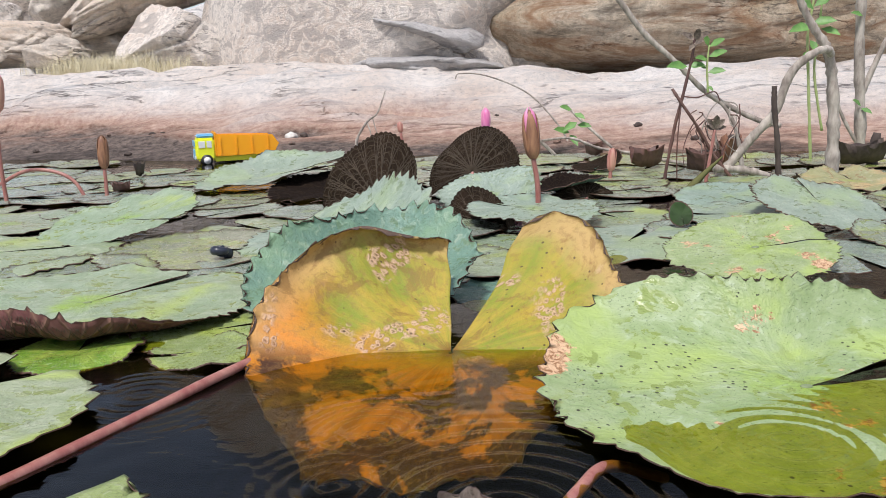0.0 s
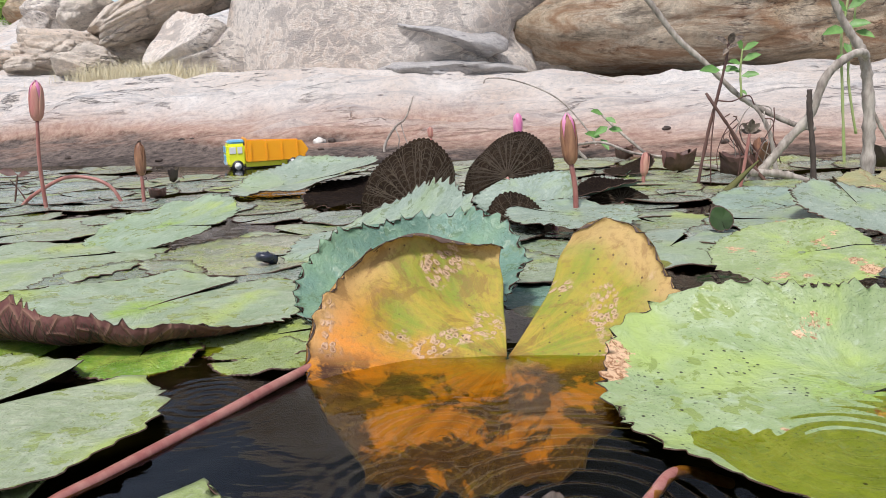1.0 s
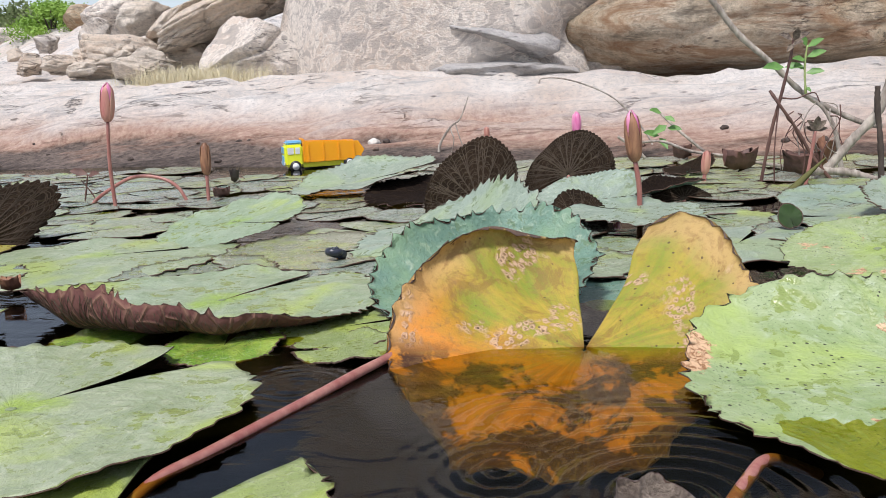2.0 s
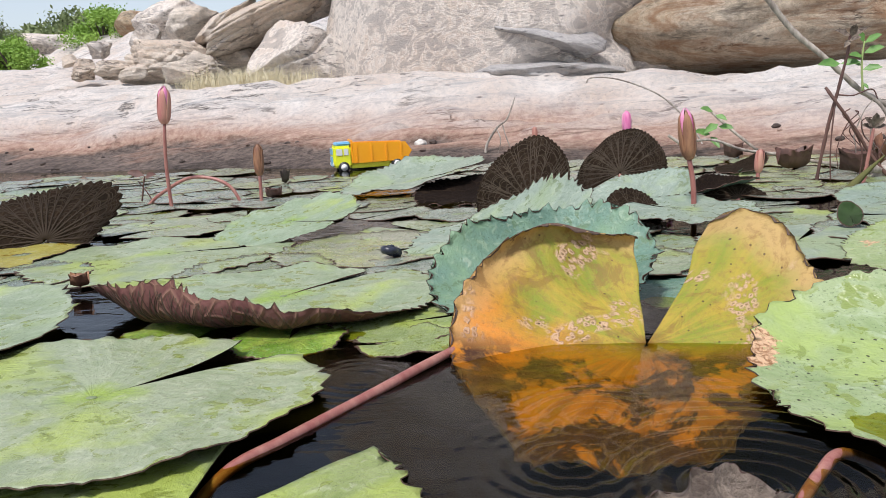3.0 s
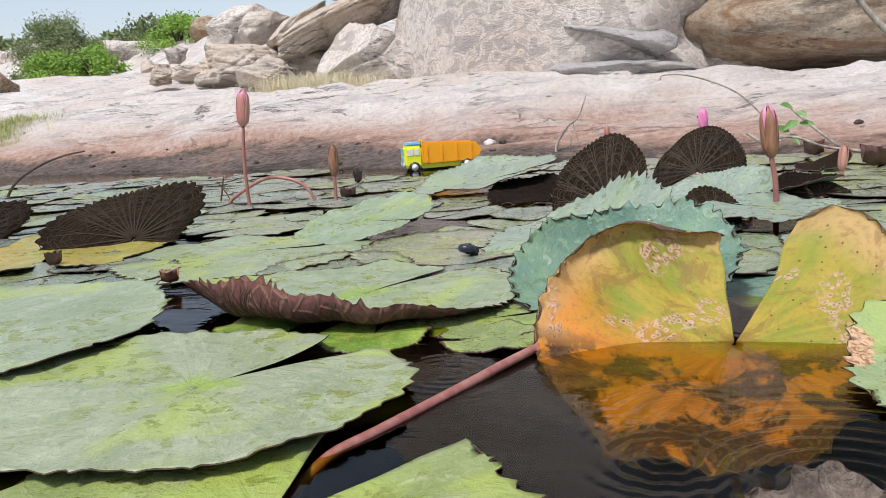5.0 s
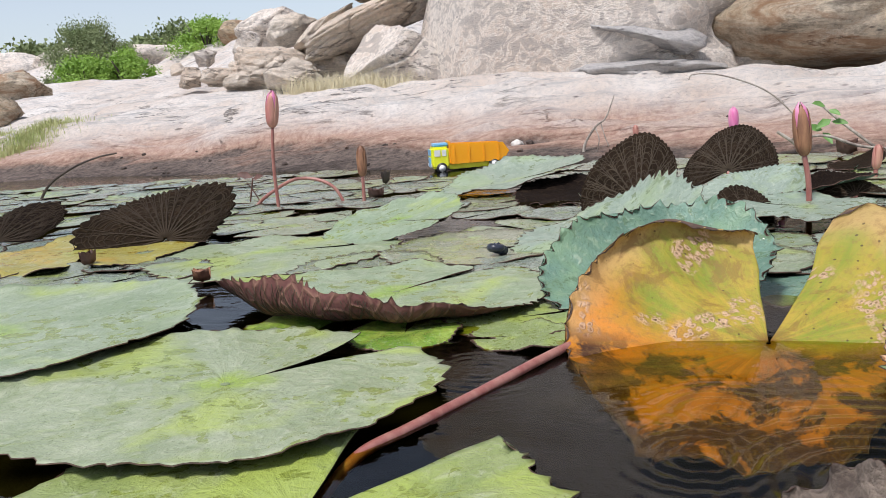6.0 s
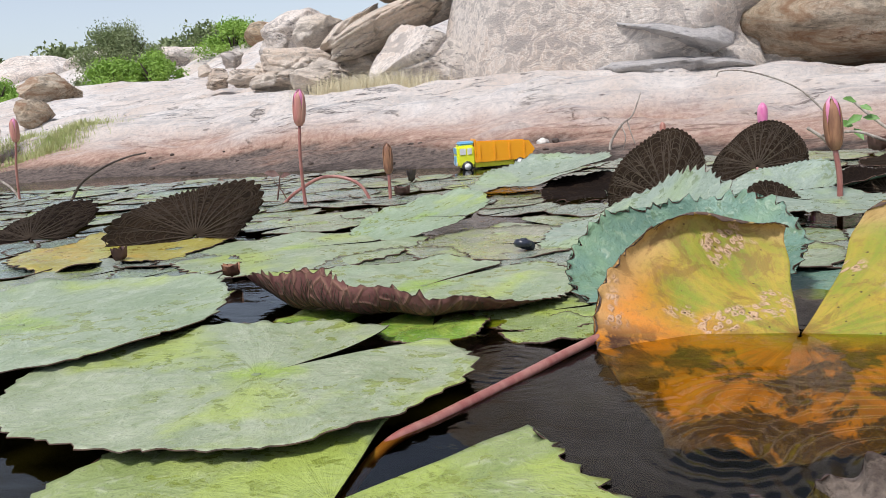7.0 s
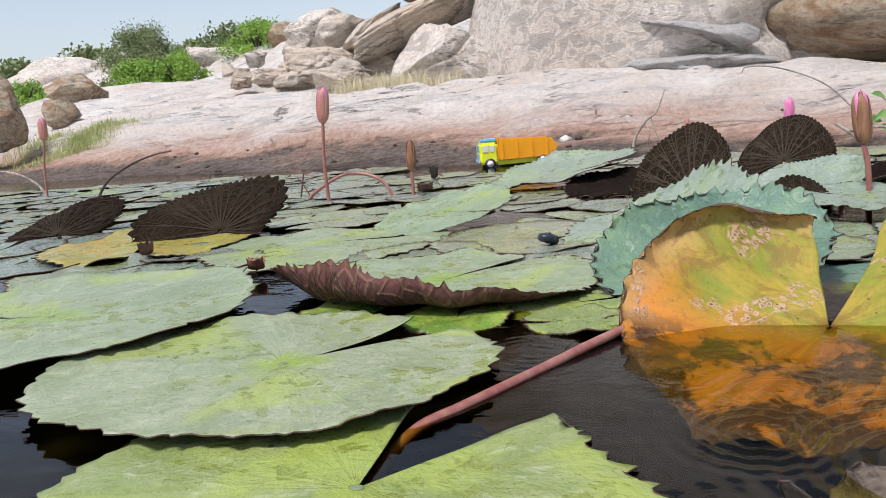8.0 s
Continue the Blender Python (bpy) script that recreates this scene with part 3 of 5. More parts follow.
def raised_pad(x, y, z, radii, label, lean=20, turn=0, roll=0, cup=0.25, teeth=40, bite=0.05, seed=1, veins=19, arcs=15, back=None, face=None, net=None):
    """A pad turned up on edge, seen from its lower face: radii of (degrees from its right, metres) round the stalk's
    joint; lean: how far it falls back; cup: how far its rim bends away; veins fan out, linked by rows of arched veinlets."""
    lo, hi = radii[0][0], radii[-1][0]
    steps, rings, thick = teeth * 4, 12, 0.0011
    off = Vector((seed * 2.9, seed * 1.7, 0))

    def reach(a):
        for (a0, r0), (a1, r1) in zip(radii, radii[1:]):
            if a <= a1:
                return r0 + (r1 - r0) * ease(a0, a1, a)
        return radii[-1][1]

    def smooth_reach(a):
        return sum(reach(min(hi, max(lo, a + d))) for d in (-12, -6, 0, 6, 12)) / 5

    def at(a, s, out=0.0, tooth=0.0):
        r = smooth_reach(a)
        full = r * s * (1 - tooth)
        ca, sa = math.cos(radians(a)), math.sin(radians(a))
        deep = cup * full * full / max(r, 0.02) + 0.05 * r * s * noise.noise(Vector((ca * 2.2 * s, sa * 2.2 * s, 3)) + off)
        return Vector((ca * full, deep - out, sa * full))

    bm = bmesh.new()
    uv = bm.loops.layers.uv.new("blade")
    flat, front, behind = {}, [], []
    for j in range(steps + 1):
        a = lo + (hi - lo) * j / steps
        cut = bite * (1 - abs((j * teeth / steps) % 1.0 - 0.5) * 2) ** 1.4 * (1 + 0.5 * noise.noise(Vector((a * 0.05, 7, 0)) + off))
        ff, bb = [], []
        for k in range(rings + 1):
            s = 0.01 + 0.99 * (k / rings) ** 0.85
            p, q = bm.verts.new(at(a, s, thick, cut if k == rings else 0.0)), bm.verts.new(at(a, s, 0.0, cut if k == rings else 0.0))
            flat[p] = flat[q] = (math.cos(radians(a)) * s, math.sin(radians(a)) * s)
            ff.append(p), bb.append(q)
        front.append(ff), behind.append(bb)
    faces = []
    for j in range(steps):
        for k in range(rings):
            faces.append((0, (front[j][k], front[j][k + 1], front[j + 1][k + 1], front[j + 1][k])))
            faces.append((1, (behind[j][k], behind[j + 1][k], behind[j + 1][k + 1], behind[j][k + 1])))
        faces.append((0, (front[j][rings], behind[j][rings], behind[j + 1][rings], front[j + 1][rings])))
    for slot, vs in faces:
        f = bm.faces.new(vs)
        f.material_index = slot
        for loop in f.loops:
            loop[uv].uv = flat[loop.vert]
    ob = part("lily_pad", bm, [face or MAROON, back or TEAL])
    ob.matrix_basis = pose(x, y, z) @ pose(0, 0, 0, 0, 0, turn) @ pose(0, 0, 0, -lean) @ pose(0, 0, 0, 0, roll)
    tagged(ob, label, "lily pad", "upturned lily pads")
    if veins:
        fan_veins(ob, at, lo, hi, max(r for _, r in radii), thick, veins, arcs, seed, net)
    bm = bmesh.new()
    inv = ob.matrix_basis.inverted()
    root = inv @ Vector((x + 0.01, y + 0.01, -0.03))
    tube(bm, spline([Vector((0, 0, 0)), root * 0.5 + Vector((0, -0.004, 0)), root], 4), 0.003, 0.003, 8)
    part("stalk", bm, net or STALK, ob, "stalk going down into the water")
    return ob


def fan_veins(ob, at, lo, hi, size, thick, veins, arcs, seed, net):
    """The raised veins of an upturned pad's lower face: a forked fan, and rows of arched veinlets between its ribs."""
    rng = random.Random(seed)
    bm = bmesh.new()
    bend = [rng.uniform(-5, 5) for _ in range(veins)]
    turns = [lo + (hi - lo) * (q + 0.5) / veins + rng.uniform(-2, 2) for q in range(veins)]
    for q in range(veins):
        line = [at(turns[q] + bend[q] * s, s, thick + 0.0002) for s in np.linspace(0.03, 0.95, 9)]
        tube(bm, line, size * 0.0125, size * 0.0028, 5)
        for side in (-1, 1):
            s0 = rng.uniform(0.42, 0.6)
            width = 0.3 * (hi - lo) / veins
            line = [at(turns[q] + bend[q] * s + side * width * ((s - s0) / (0.95 - s0)) ** 0.8, s, thick + 0.0002) for s in np.linspace(s0, 0.95, 6)]
            tube(bm, line, size * 0.0065, size * 0.003, 5)
    tagged(part("vein", bm, net or VEIN, ob, "paler raised fan of veins"), kind="stuff")
    bm = bmesh.new()
    for q in range(veins - 1):
        for k in range(arcs):
            s = 0.16 + 0.78 * (k + rng.uniform(-0.38, 0.38)) / arcs
            a0, a1 = turns[q] + bend[q] * s, turns[q + 1] + bend[q + 1] * s
            skew = rng.uniform(-0.06, 0.10)
            tube(bm, [at(a0 + (a1 - a0) * f, min(0.97, s + skew * f + 0.05 * math.sin(math.pi * f)), thick + 0.0001) for f in (0.0, 0.25, 0.5, 0.75, 1.0)], size * 0.0046, size * 0.0038, 4)
    tagged(part("veinlet", bm, net or VEIN, ob, "fine net of cross veins"), kind="stuff")


# ---- ground and water ----
def shore(x):
    """The pond's far shore."""
    return 2.12 - 0.28 * x + 0.05 * math.sin(2.3 * x) + 0.04 * math.sin(5.1 * x + 1)


def land(x, y):
    """Height of the rock floor: a basin with the pond in it, a rock apron and rising country behind."""
    d = max(y - shore(x), -4.0 - y, x - 4.5, -7.0 - x)
    if d < 0:
        return max(-0.34, 0.55 * d) + 0.012 * noise.noise(Vector((x * 5, y * 5, 0)))
    big = noise.noise(Vector((x * 0.7, y * 0.7, 2)))
    mid = noise.noise(Vector((x * 1.9, y * 2.6, 7)))
    fine = noise.noise(Vector((x * 6, y * 9, 4)))
    h = 0.15 * min(d, 0.5) + 0.42 * ease(0.42, 0.95, d) * 0.36 + 0.03 * ease(0.9, 1.2, d)
    far = max(0.0, d - 1.15)
    rise = ease(-1.7, -2.6, x)
    h += rise * (0.18 * min(far, 4.0) + 0.012 * max(0.0, min(far - 4.0, 40.0)))
    rough = ease(0.0, 0.6, d)
    h += rough * (0.035 * mid + 0.012 * fine) + 0.010 * ease(0, 0.1, d) * fine + min(0.3, 0.08 * far) * big * rise
    h -= 0.065 * ease(0.2, 1.1, x) * ease(0.4, 1.0, d)
    h -= 0.07 * ease(0.4, 1.0, d) * math.exp(-((x - 0.3) / 0.6) ** 2)
    step = noise.noise(Vector((x * 0.9 + 3, y * 3.1, 9)))
    h += 0.03 * rough * (ease(-0.02, 0.02, step) - 0.5)
    ledge = noise.noise(Vector((x * 0.55 + 8, y * 4.2, 3))) + 0.25 * noise.noise(Vector((x * 3, y * 6, 5)))
    h += 0.018 * rough * (ease(0.08, 0.11, ledge) + ease(-0.16, -0.13, ledge) - 1.0)
    return h


def spread(count, reach, near):
    """Even steps near the middle, ever longer ones towards the ends."""
    k = math.asinh(reach / near)
    return near * np.sinh(np.linspace(-k, k, count + 1))


gx, gy = spread(400, 260.0, 0.85) - 0.6, spread(400, 260.0, 0.6) + 2.9
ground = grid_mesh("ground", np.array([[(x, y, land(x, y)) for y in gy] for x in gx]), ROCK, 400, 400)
tagged(ground, "pale weathered granite shelf with a rust and silt band", "rock ground", kind="structure")


def water_material():
    """Dark pond water: a clear tinted body under a mirror-smooth, finely rippled face."""
    m, n, l, b = material("pond_water", 0.03)
    n.remove(b)
    clear, gloss, both = n.new("ShaderNodeBsdfTransparent"), n.new("ShaderNodeBsdfGlossy"), n.new("ShaderNodeMixShader")
    clear.inputs["Color"].default_value = (0.80, 0.77, 0.30, 1)
    gloss.inputs["Roughness"].default_value = 0.02
    gloss.inputs["Color"].default_value = (0.76, 0.77, 0.80, 1)
    fres = node(n, "Fresnel", IOR=1.35)
    pos = n.new("ShaderNodeNewGeometry")
    w = noise_tex(n, l, mapped(n, l, pos.outputs["Position"], (18.0, 34.0, 1.0)), 1.0, 3, 0.5, 0.6)
    bp = node(n, "Bump", Strength=0.16, Distance=0.006)
    l.new(w, bp.inputs["Height"])
    l.new(bp.outputs["Normal"], gloss.inputs["Normal"])
    l.new(bp.outputs["Normal"], fres.inputs["Normal"])
    l.new(fres.outputs["Fac"], both.inputs["Fac"])
    l.new(clear.outputs[0], both.inputs[1])
    l.new(gloss.outputs[0], both.inputs[2])
    l.new(both.outputs[0], n["Material Output"].inputs["Surface"])
    return m


RINGS = [(0.048, 0.477, 0.0010, 0.010, 0.034), (0.036, 0.420, 0.0010, 0.010, 0.034), (0.115, 0.395, 0.0013, 0.013, 0.08), (0.255, 0.455, 0.0008, 0.011, 0.07), (-0.10, 0.535, 0.0003, 0.009, 0.05)]


def ripples(x, y):
    """Heights of the water's face: rings where drops fell, on a slight swell."""
    h = 0.00018 * np.sin(31 * x + 55 * y + 2 * np.sin(17 * y)) * np.exp(-(x * x + (y - 0.45) ** 2) / 0.3)
    for cx, cy, size, length, reach in RINGS:
        d = np.hypot(x - cx, y - cy)
        h = h + size * np.cos(2 * np.pi * d / length) * np.exp(-(d / reach) ** 2)
    return h


wx, wy = np.meshgrid(spread(600, 9.0, 0.09) + 0.08, spread(600, 9.0, 0.09) + 0.45, indexing="ij")
water = grid_mesh("water", np.stack([wx, wy, ripples(wx, wy)], -1), water_material(), 600, 600)
tagged(water, "dark still pond water with ripple rings", "water", kind="structure")


# ---- boulders ----
def boulder(x, y, z, sx, sy, sz, mat, label, rz=0, rx=0, ry=0, seed=1, cuts=8, detail=5, rough=0.05, lump=0.22, joints=2, ledge=0.0, keep=(0.6, 0.9)):
    """A boulder: a round block split flat on some sides, crossed by joints, with broad lumps, worn layers and a fine skin."""
    rng = random.Random(seed)
    bm = bmesh.new()
    bmesh.ops.create_icosphere(bm, subdivisions=detail, radius=1)
    planes = []
    for _ in range(cuts):
        d = Vector((rng.gauss(0, 1), rng.gauss(0, 1), rng.gauss(0, 0.8))).normalized()
        planes.append((d, rng.uniform(0.48, 0.82) if cuts > 11 else rng.uniform(*keep)))
    seams = [(Vector((rng.gauss(0, 1), rng.gauss(0, 0.5), rng.gauss(0, 0.8))).normalized(), rng.uniform(-0.4, 0.4)) for _ in range(joints)]
    off = Vector((seed * 5.3, seed * 2.1, 0))
    for v in bm.verts:
        p = v.co.normalized()
        q = p * (1 + lump * noise.noise(p * 1.3 + off))
        for d, k in planes:
            over = q.dot(d) - k - 0.035 * noise.noise(q * 2.6 + off)
            if over > 0:
                q -= d * over
        bent = 0.09 * noise.noise(q * 2.2 + off)
        for d, k in seams:
            q -= p * 0.055 * math.exp(-((q.dot(d) - k + bent) / 0.022) ** 2)
        if ledge:
            layer = (q.z * 4.2 + 0.5 * q.x + 1.3 * noise.noise(q * 1.2 + off)) % 1.0
            q -= p * ledge * (ease(0.55, 0.95, layer) - ease(0.95, 1.0, layer))
        q += p * (rough * noise.noise(q * 3.1 + off) + rough * 0.5 * noise.noise(q * 8 + off) + rough * 0.3 * noise.noise(q * 19 + off))
        v.co = Vector((q.x * sx, q.y * sy, q.z * sz))
    ob = part("boulder", bm, mat)
    ob.matrix_basis = pose(x, y, z, rx, ry, rz)
    return tagged(ob, label, "boulder", "granite boulders")


boulder(-0.12, 5.20, 0.10, 1.42, 1.55, 2.55, BOULDER, "huge pale grey granite boulder with flow marks", 12, seed=4, detail=6, cuts=5, rough=0.018, lump=0.10, joints=2, keep=(0.78, 0.95))
boulder(1.50, 4.50, 0.60, 1.58, 1.10, 0.52, TANROCK, "overhanging tan granite boulder streaked with rust", -4, 0, -3, seed=9, detail=6, cuts=3, rough=0.03, lump=0.12, joints=0, ledge=0.012)
boulder(1.70, 5.70, 1.65, 1.60, 1.20, 1.00, TANROCK, "tan granite boulder resting on a lower one", 10, seed=61, cuts=6, rough=0.03)
boulder(-0.85, 5.95, 1.95, 1.15, 1.00, 1.05, BLOCK, "high granite boulder resting on the huge one", 25, seed=62, cuts=7, rough=0.03)
boulder(-0.13, 3.74, 0.41, 0.26, 0.17, 0.075, SLATE, "thin split-off dark granite slab on a boulder", 0, 14, 17, seed=21, cuts=13, rough=0.05, joints=1)
boulder(-0.10, 3.70, 0.25, 0.36, 0.20, 0.085, SLATE, "low block of grey granite at a boulder's foot", 4, 0, 3, seed=22, cuts=15)
boulder(-1.45, 4.38, 0.34, 0.31, 0.30, 0.42, BOULDER, "upright pillar of pale granite beside a crack", 8, 0, 12, seed=31, detail=6, cuts=12, rough=0.025, lump=0.08, joints=1)
boulder(-1.78, 4.80, 0.69, 0.50, 0.40, 0.12, BLOCK, "leaning grey granite slab over a dark hollow", 14, 0, -23, seed=32, detail=6, cuts=9, rough=0.035, ledge=0.03)
boulder(-1.36, 4.95, 0.86, 0.50, 0.40, 0.14, BOULDER, "upper leaning granite slab split along its length", 12, 0, -20, seed=34, cuts=9, rough=0.03, ledge=0.03)
boulder(-2.16, 5.00, 0.69, 0.27, 0.24, 0.065, BLOCK, "thin slanting granite slab under a larger one", 16, 0, -36, seed=35, cuts=9, rough=0.04)
boulder(-1.85, 5.30, 1.36, 0.76, 0.60, 0.50, TANROCK, "flat granite capstone jutting over the others", 20, 0, 6, seed=33, cuts=5, ledge=0.03)
boulder(-2.46, 4.82, 0.43, 0.36, 0.32, 0.19, BLOCK, "brown-grey granite mound with an undercut foot", 20, 0, 9, seed=41, detail=6, cuts=10, ledge=0.03, joints=3)
boulder(-2.10, 4.45, 0.40, 0.24, 0.18, 0.12, BLOCK, "brown-grey granite block with broken faces", 20, 0, 8, seed=42, cuts=18, ledge=0.04)
boulder(-1.92, 4.72, 0.46, 0.20, 0.16, 0.10, BLOCK, "grey broken granite block in the hollow's mouth", 30, 0, 20, seed=57, cuts=15)
boulder(-2.66, 4.52, 0.44, 0.16, 0.13, 0.065, BLOCK, "low brown granite block with broken faces", 10, 0, 4, seed=43, cuts=16, ledge=0.05)
boulder(-2.90, 4.60, 0.46, 0.10, 0.12, 0.075, BLOCK, "small brown-grey granite block", 30, seed=44, cuts=16, ledge=0.05)
boulder(-2.48, 4.42, 0.40, 0.12, 0.10, 0.05, BLOCK, "small brown-grey granite block", 70, seed=58, cuts=16)
boulder(-3.05, 5.05, 0.60, 0.10, 0.12, 0.075, BOULDER, "light grey granite block leaning on others", 30, seed=45, detail=4, cuts=15)
boulder(-3.16, 4.90, 0.535, 0.085, 0.09, 0.05, BLOCK, "small light grey granite block", 10, seed=46, detail=4, cuts=15)
boulder(-2.84, 5.25, 0.66, 0.13, 0.15, 0.12, BOULDER, "light grey granite block behind a mound", 10, 0, -10, seed=47, cuts=12)
boulder(-3.20, 6.50, 0.88, 0.38, 0.4, 0.20, BOULDER, "far grey rounded boulder", 20, 0, -8, seed=48, cuts=6)
boulder(-2.72, 5.70, 0.78, 0.22, 0.3, 0.13, BLOCK, "grey leaning granite boulder", 20, 0, -20, seed=56, cuts=10)
boulder(-4.55, 8.25, 1.10, 0.26, 0.3, 0.15, TANROCK, "far tan rounded boulder", 0, seed=49, detail=4, cuts=4)
boulder(-5.65, 6.15, 0.62, 0.34, 0.3, 0.17, TANROCK, "tan angular boulder on the rock slope", 30, 0, 5, seed=50, cuts=18)
boulder(-4.23, 4.45, 0.37, 0.155, 0.16, 0.13, TANROCK, "small brown boulder beside grass", 30, seed=51, cuts=18)
boulder(-3.86, 3.60, 0.30, 0.20, 0.22, 0.24, TANROCK, "upright brown broken boulder", 30, seed=52, cuts=18)
boulder(-6.50, 9.65, 0.98, 0.62, 0.6, 0.30, BOULDER, "far smooth granite hump", 20, seed=53, detail=4, cuts=4)
boulder(-12.4, 13.0, 1.42, 1.30, 0.8, 0.36, BOULDER, "far pale granite outcrop", 30, seed=54, detail=4, cuts=8)
boulder(-10.2, 12.6, 1.40, 0.9, 0.7, 0.28, BOULDER, "far pale granite outcrop", 50, seed=55, detail=4, cuts=8)

# ---- lily pads that can be told apart ----
pad(-0.255, 0.477, 0.009, 0.12, PALE, MAROON, "large flat pale green lily pad on open water", notch=50.7, gap=12.3, cleft=0.22, cup=1, swell=[(0, 60, 0.21), (180, 60, 0.46), (270, 60, 0.01)], seed=1, rings=14, wave=2.5, bite=0.045, teeth=44, lip=5)
pad(-0.132, 0.33, 0.003, 0.16, MOSS, MAROON, "moss green lily pad with a wide cleft", notch=76.1, gap=20.7, cup=0, swell=[(30, 35, -0.29), (120, 35, 0), (350, 35, 0.08)], seed=2, rings=12, wave=1.0, bite=0.07, teeth=38)
pad(-0.545, 0.574, 0.014, 0.176, PALE, MAROON, "flat pale green lily pad with a torn dark cleft", notch=186, gap=6, cleft=0.1, cup=1, swell=[(0, 50, 0.04), (90, 50, 0.1)], seed=3, rings=14, wave=3, lip=9, bite=0.05, teeth=42)
pad(-0.640, 0.545, 0.002, 0.150, GOLDEN, MAROON, "yellow-green lily pad half hidden under its neighbour", notch=150, gap=5, cup=0, seed=13, rings=12, wave=3, teeth=42)
pad(-0.477, 0.988, 0.004, 0.176, PALE, MAROON, "flat pale green lily pad amid many others", notch=20, gap=4, cup=0, swell=[(90, 60, -0.25)], seed=4, wave=3)
pad(-0.228, 0.733, 0.008, 0.138, PALE, PURPLE, "pale green lily pad with purple rim curled up", notch=64.5, gap=3, cup=0, bends=[(238, 46, 108, 0.64), (296, 34, 62, 0.76)], swell=[(180, 50, 0.30), (0, 50, 0.08), (255, 40, 0.02)], bite=0.05, seed=5, rings=20, ribs=40, wave=6, teeth=60)
pad(0.29, 0.528, 0.0005, 0.178, SCABBED, MAROON, "big bowl-shaped green lily pad holding clear water", notch=22.5, gap=9, rx=1.5, ry=0.9, cup=0, bends=[(90, 40, 63.22, 0.1), (140, 35, 22.19, 0.1), (190, 35, -1.44, 0.25), (255, 50, 42.82, 0.75)], swell=[(270, 60, -0.12), (180, 40, -0.09), (90, 50, -0.45), (230, 30, -0.04)], bite=0.055, seed=6, rings=18)
pad(0.084, 0.607, -0.001, 0.14, YELLOW, TANSIDE, "yellow-orange dying lily pad folded half under water", notch=77.6, gap=13.2, rx=22, cup=0, bends=[(115, 40, 31.05, 0), (165, 30, 14.04, 0), (45, 35, 13.24, 0), (270, 70, 10, 0), (118, 34, 170, 0.84)], swell=[(100, 22, -0.2), (135, 25, 0.01), (170, 25, 0), (50, 20, 0.16), (20, 25, -0.05), (230, 35, -0.02), (310, 35, -0.24), (118, 34, 0.07)], rim_width=0.0003, seed=7, rings=24, wave=11, bite=0.055, teeth=46)
pad(0.009, 0.746, 0.012, 0.103, TEAL, MAROON, "blue-green lily pad standing up like a bowl", notch=275, gap=2, rx=4.3, ry=-11, cup=5, bends=[(45, 35, 41.59, 0), (90, 35, 46.85, 0), (135, 35, 59.61, 0), (180, 35, 26.19, 0)], swell=[(180, 30, 0.1), (135, 30, 0.01), (90, 30, -0.1), (45, 30, 0.08)], bite=0.085, teeth=42, seed=8, rings=14)
pad(-0.054, 0.981, 0.017, 0.118, SILVER, MAROON, "silvery lily pad with one lobe raised", notch=300, gap=3, rx=4.9, ry=-8, rz=9.7, bends=[(30, 45, 52.1, 0.2)], bite=0.09, seed=18, rings=10)
raised_pad(-0.026, 1.13, 0.027, [(-28, 0.05), (0, 0.040), (30, 0.050), (58, 0.079), (88, 0.104), (118, 0.090), (150, 0.087), (180, 0.085), (205, 0.07)], "upturned lily pad showing its dark veined underside", lean=16, turn=-6, cup=0.22, seed=9, teeth=60, bite=0.03)
raised_pad(0.092, 1.32, 0.045, [(-25, 0.06), (0, 0.076), (30, 0.087), (60, 0.092), (90, 0.072), (120, 0.056), (150, 0.058), (180, 0.064), (205, 0.071)], "upturned lily pad, dark and veined, leaning over", lean=24, turn=8, cup=0.25, seed=10, teeth=60, bite=0.03)
raised_pad(-0.700, 1.06, 0.013, [(-14, 0.05), (0, 0.06), (18, 0.085), (38, 0.140), (60, 0.104), (90, 0.082), (120, 0.086), (150, 0.114), (178, 0.168), (192, 0.10)], "upturned brown lily pad with a serrated rim", lean=30, turn=20, cup=0.12, seed=11, teeth=34, bite=0.07, back=MOSS, net=VEIN_DARK)
raised_pad(-1.10, 1.15, 0.004, [(-5, 0.04), (12, 0.085), (30, 0.145), (60, 0.085), (90, 0.050), (150, 0.058), (185, 0.11)], "low upturned lily pad, dark brown, serrated", lean=35, turn=25, cup=0.1, seed=12, teeth=30, bite=0.09, back=MOSS, face=DARK, net=VEIN_DARK)
pad(-0.363, 1.116, 0.021, 0.102, PALE, MAROON, "tilted pale green lily pad with scorched tip", notch=330, gap=2, rx=9.3, ry=-5.9, rz=4.2, bends=[(30, 50, 10.36, 0.1)], swell=[(200, 40, 0.04)], seed=14, rings=12)
pad(-0.293, 1.631, 0.018, 0.154, SILVER, MAROON, "silvery green lily pad tilted with open cleft", notch=330, gap=10, rx=-5.4, ry=-7.7, rz=29.7, cup=3, bends=[(90, 60, 30.14, 0.1), (30, 50, 7.4, 0.1)], bite=0.06, seed=15)
pad(-0.149, 1.477, 0.004, 0.119, DARK, TEAL, "dark upturned lily pad lobe beside a silvery one", notch=270, gap=2, rx=3.6, ry=0.1, rz=12.2, cup=0, bends=[(90, 70, 14.83, 0)], seed=16)
raised_pad(0.122, 1.19, 0.024, [(0, 0.05), (15, 0.068), (40, 0.083), (60, 0.060), (90, 0.043), (120, 0.048), (150, 0.064), (180, 0.090), (195, 0.05)], "silvery lily pad with far side raised", lean=40, turn=-4, cup=0.1, seed=17, teeth=30, bite=0.07, veins=0, face=SILVER, back=MAROON)
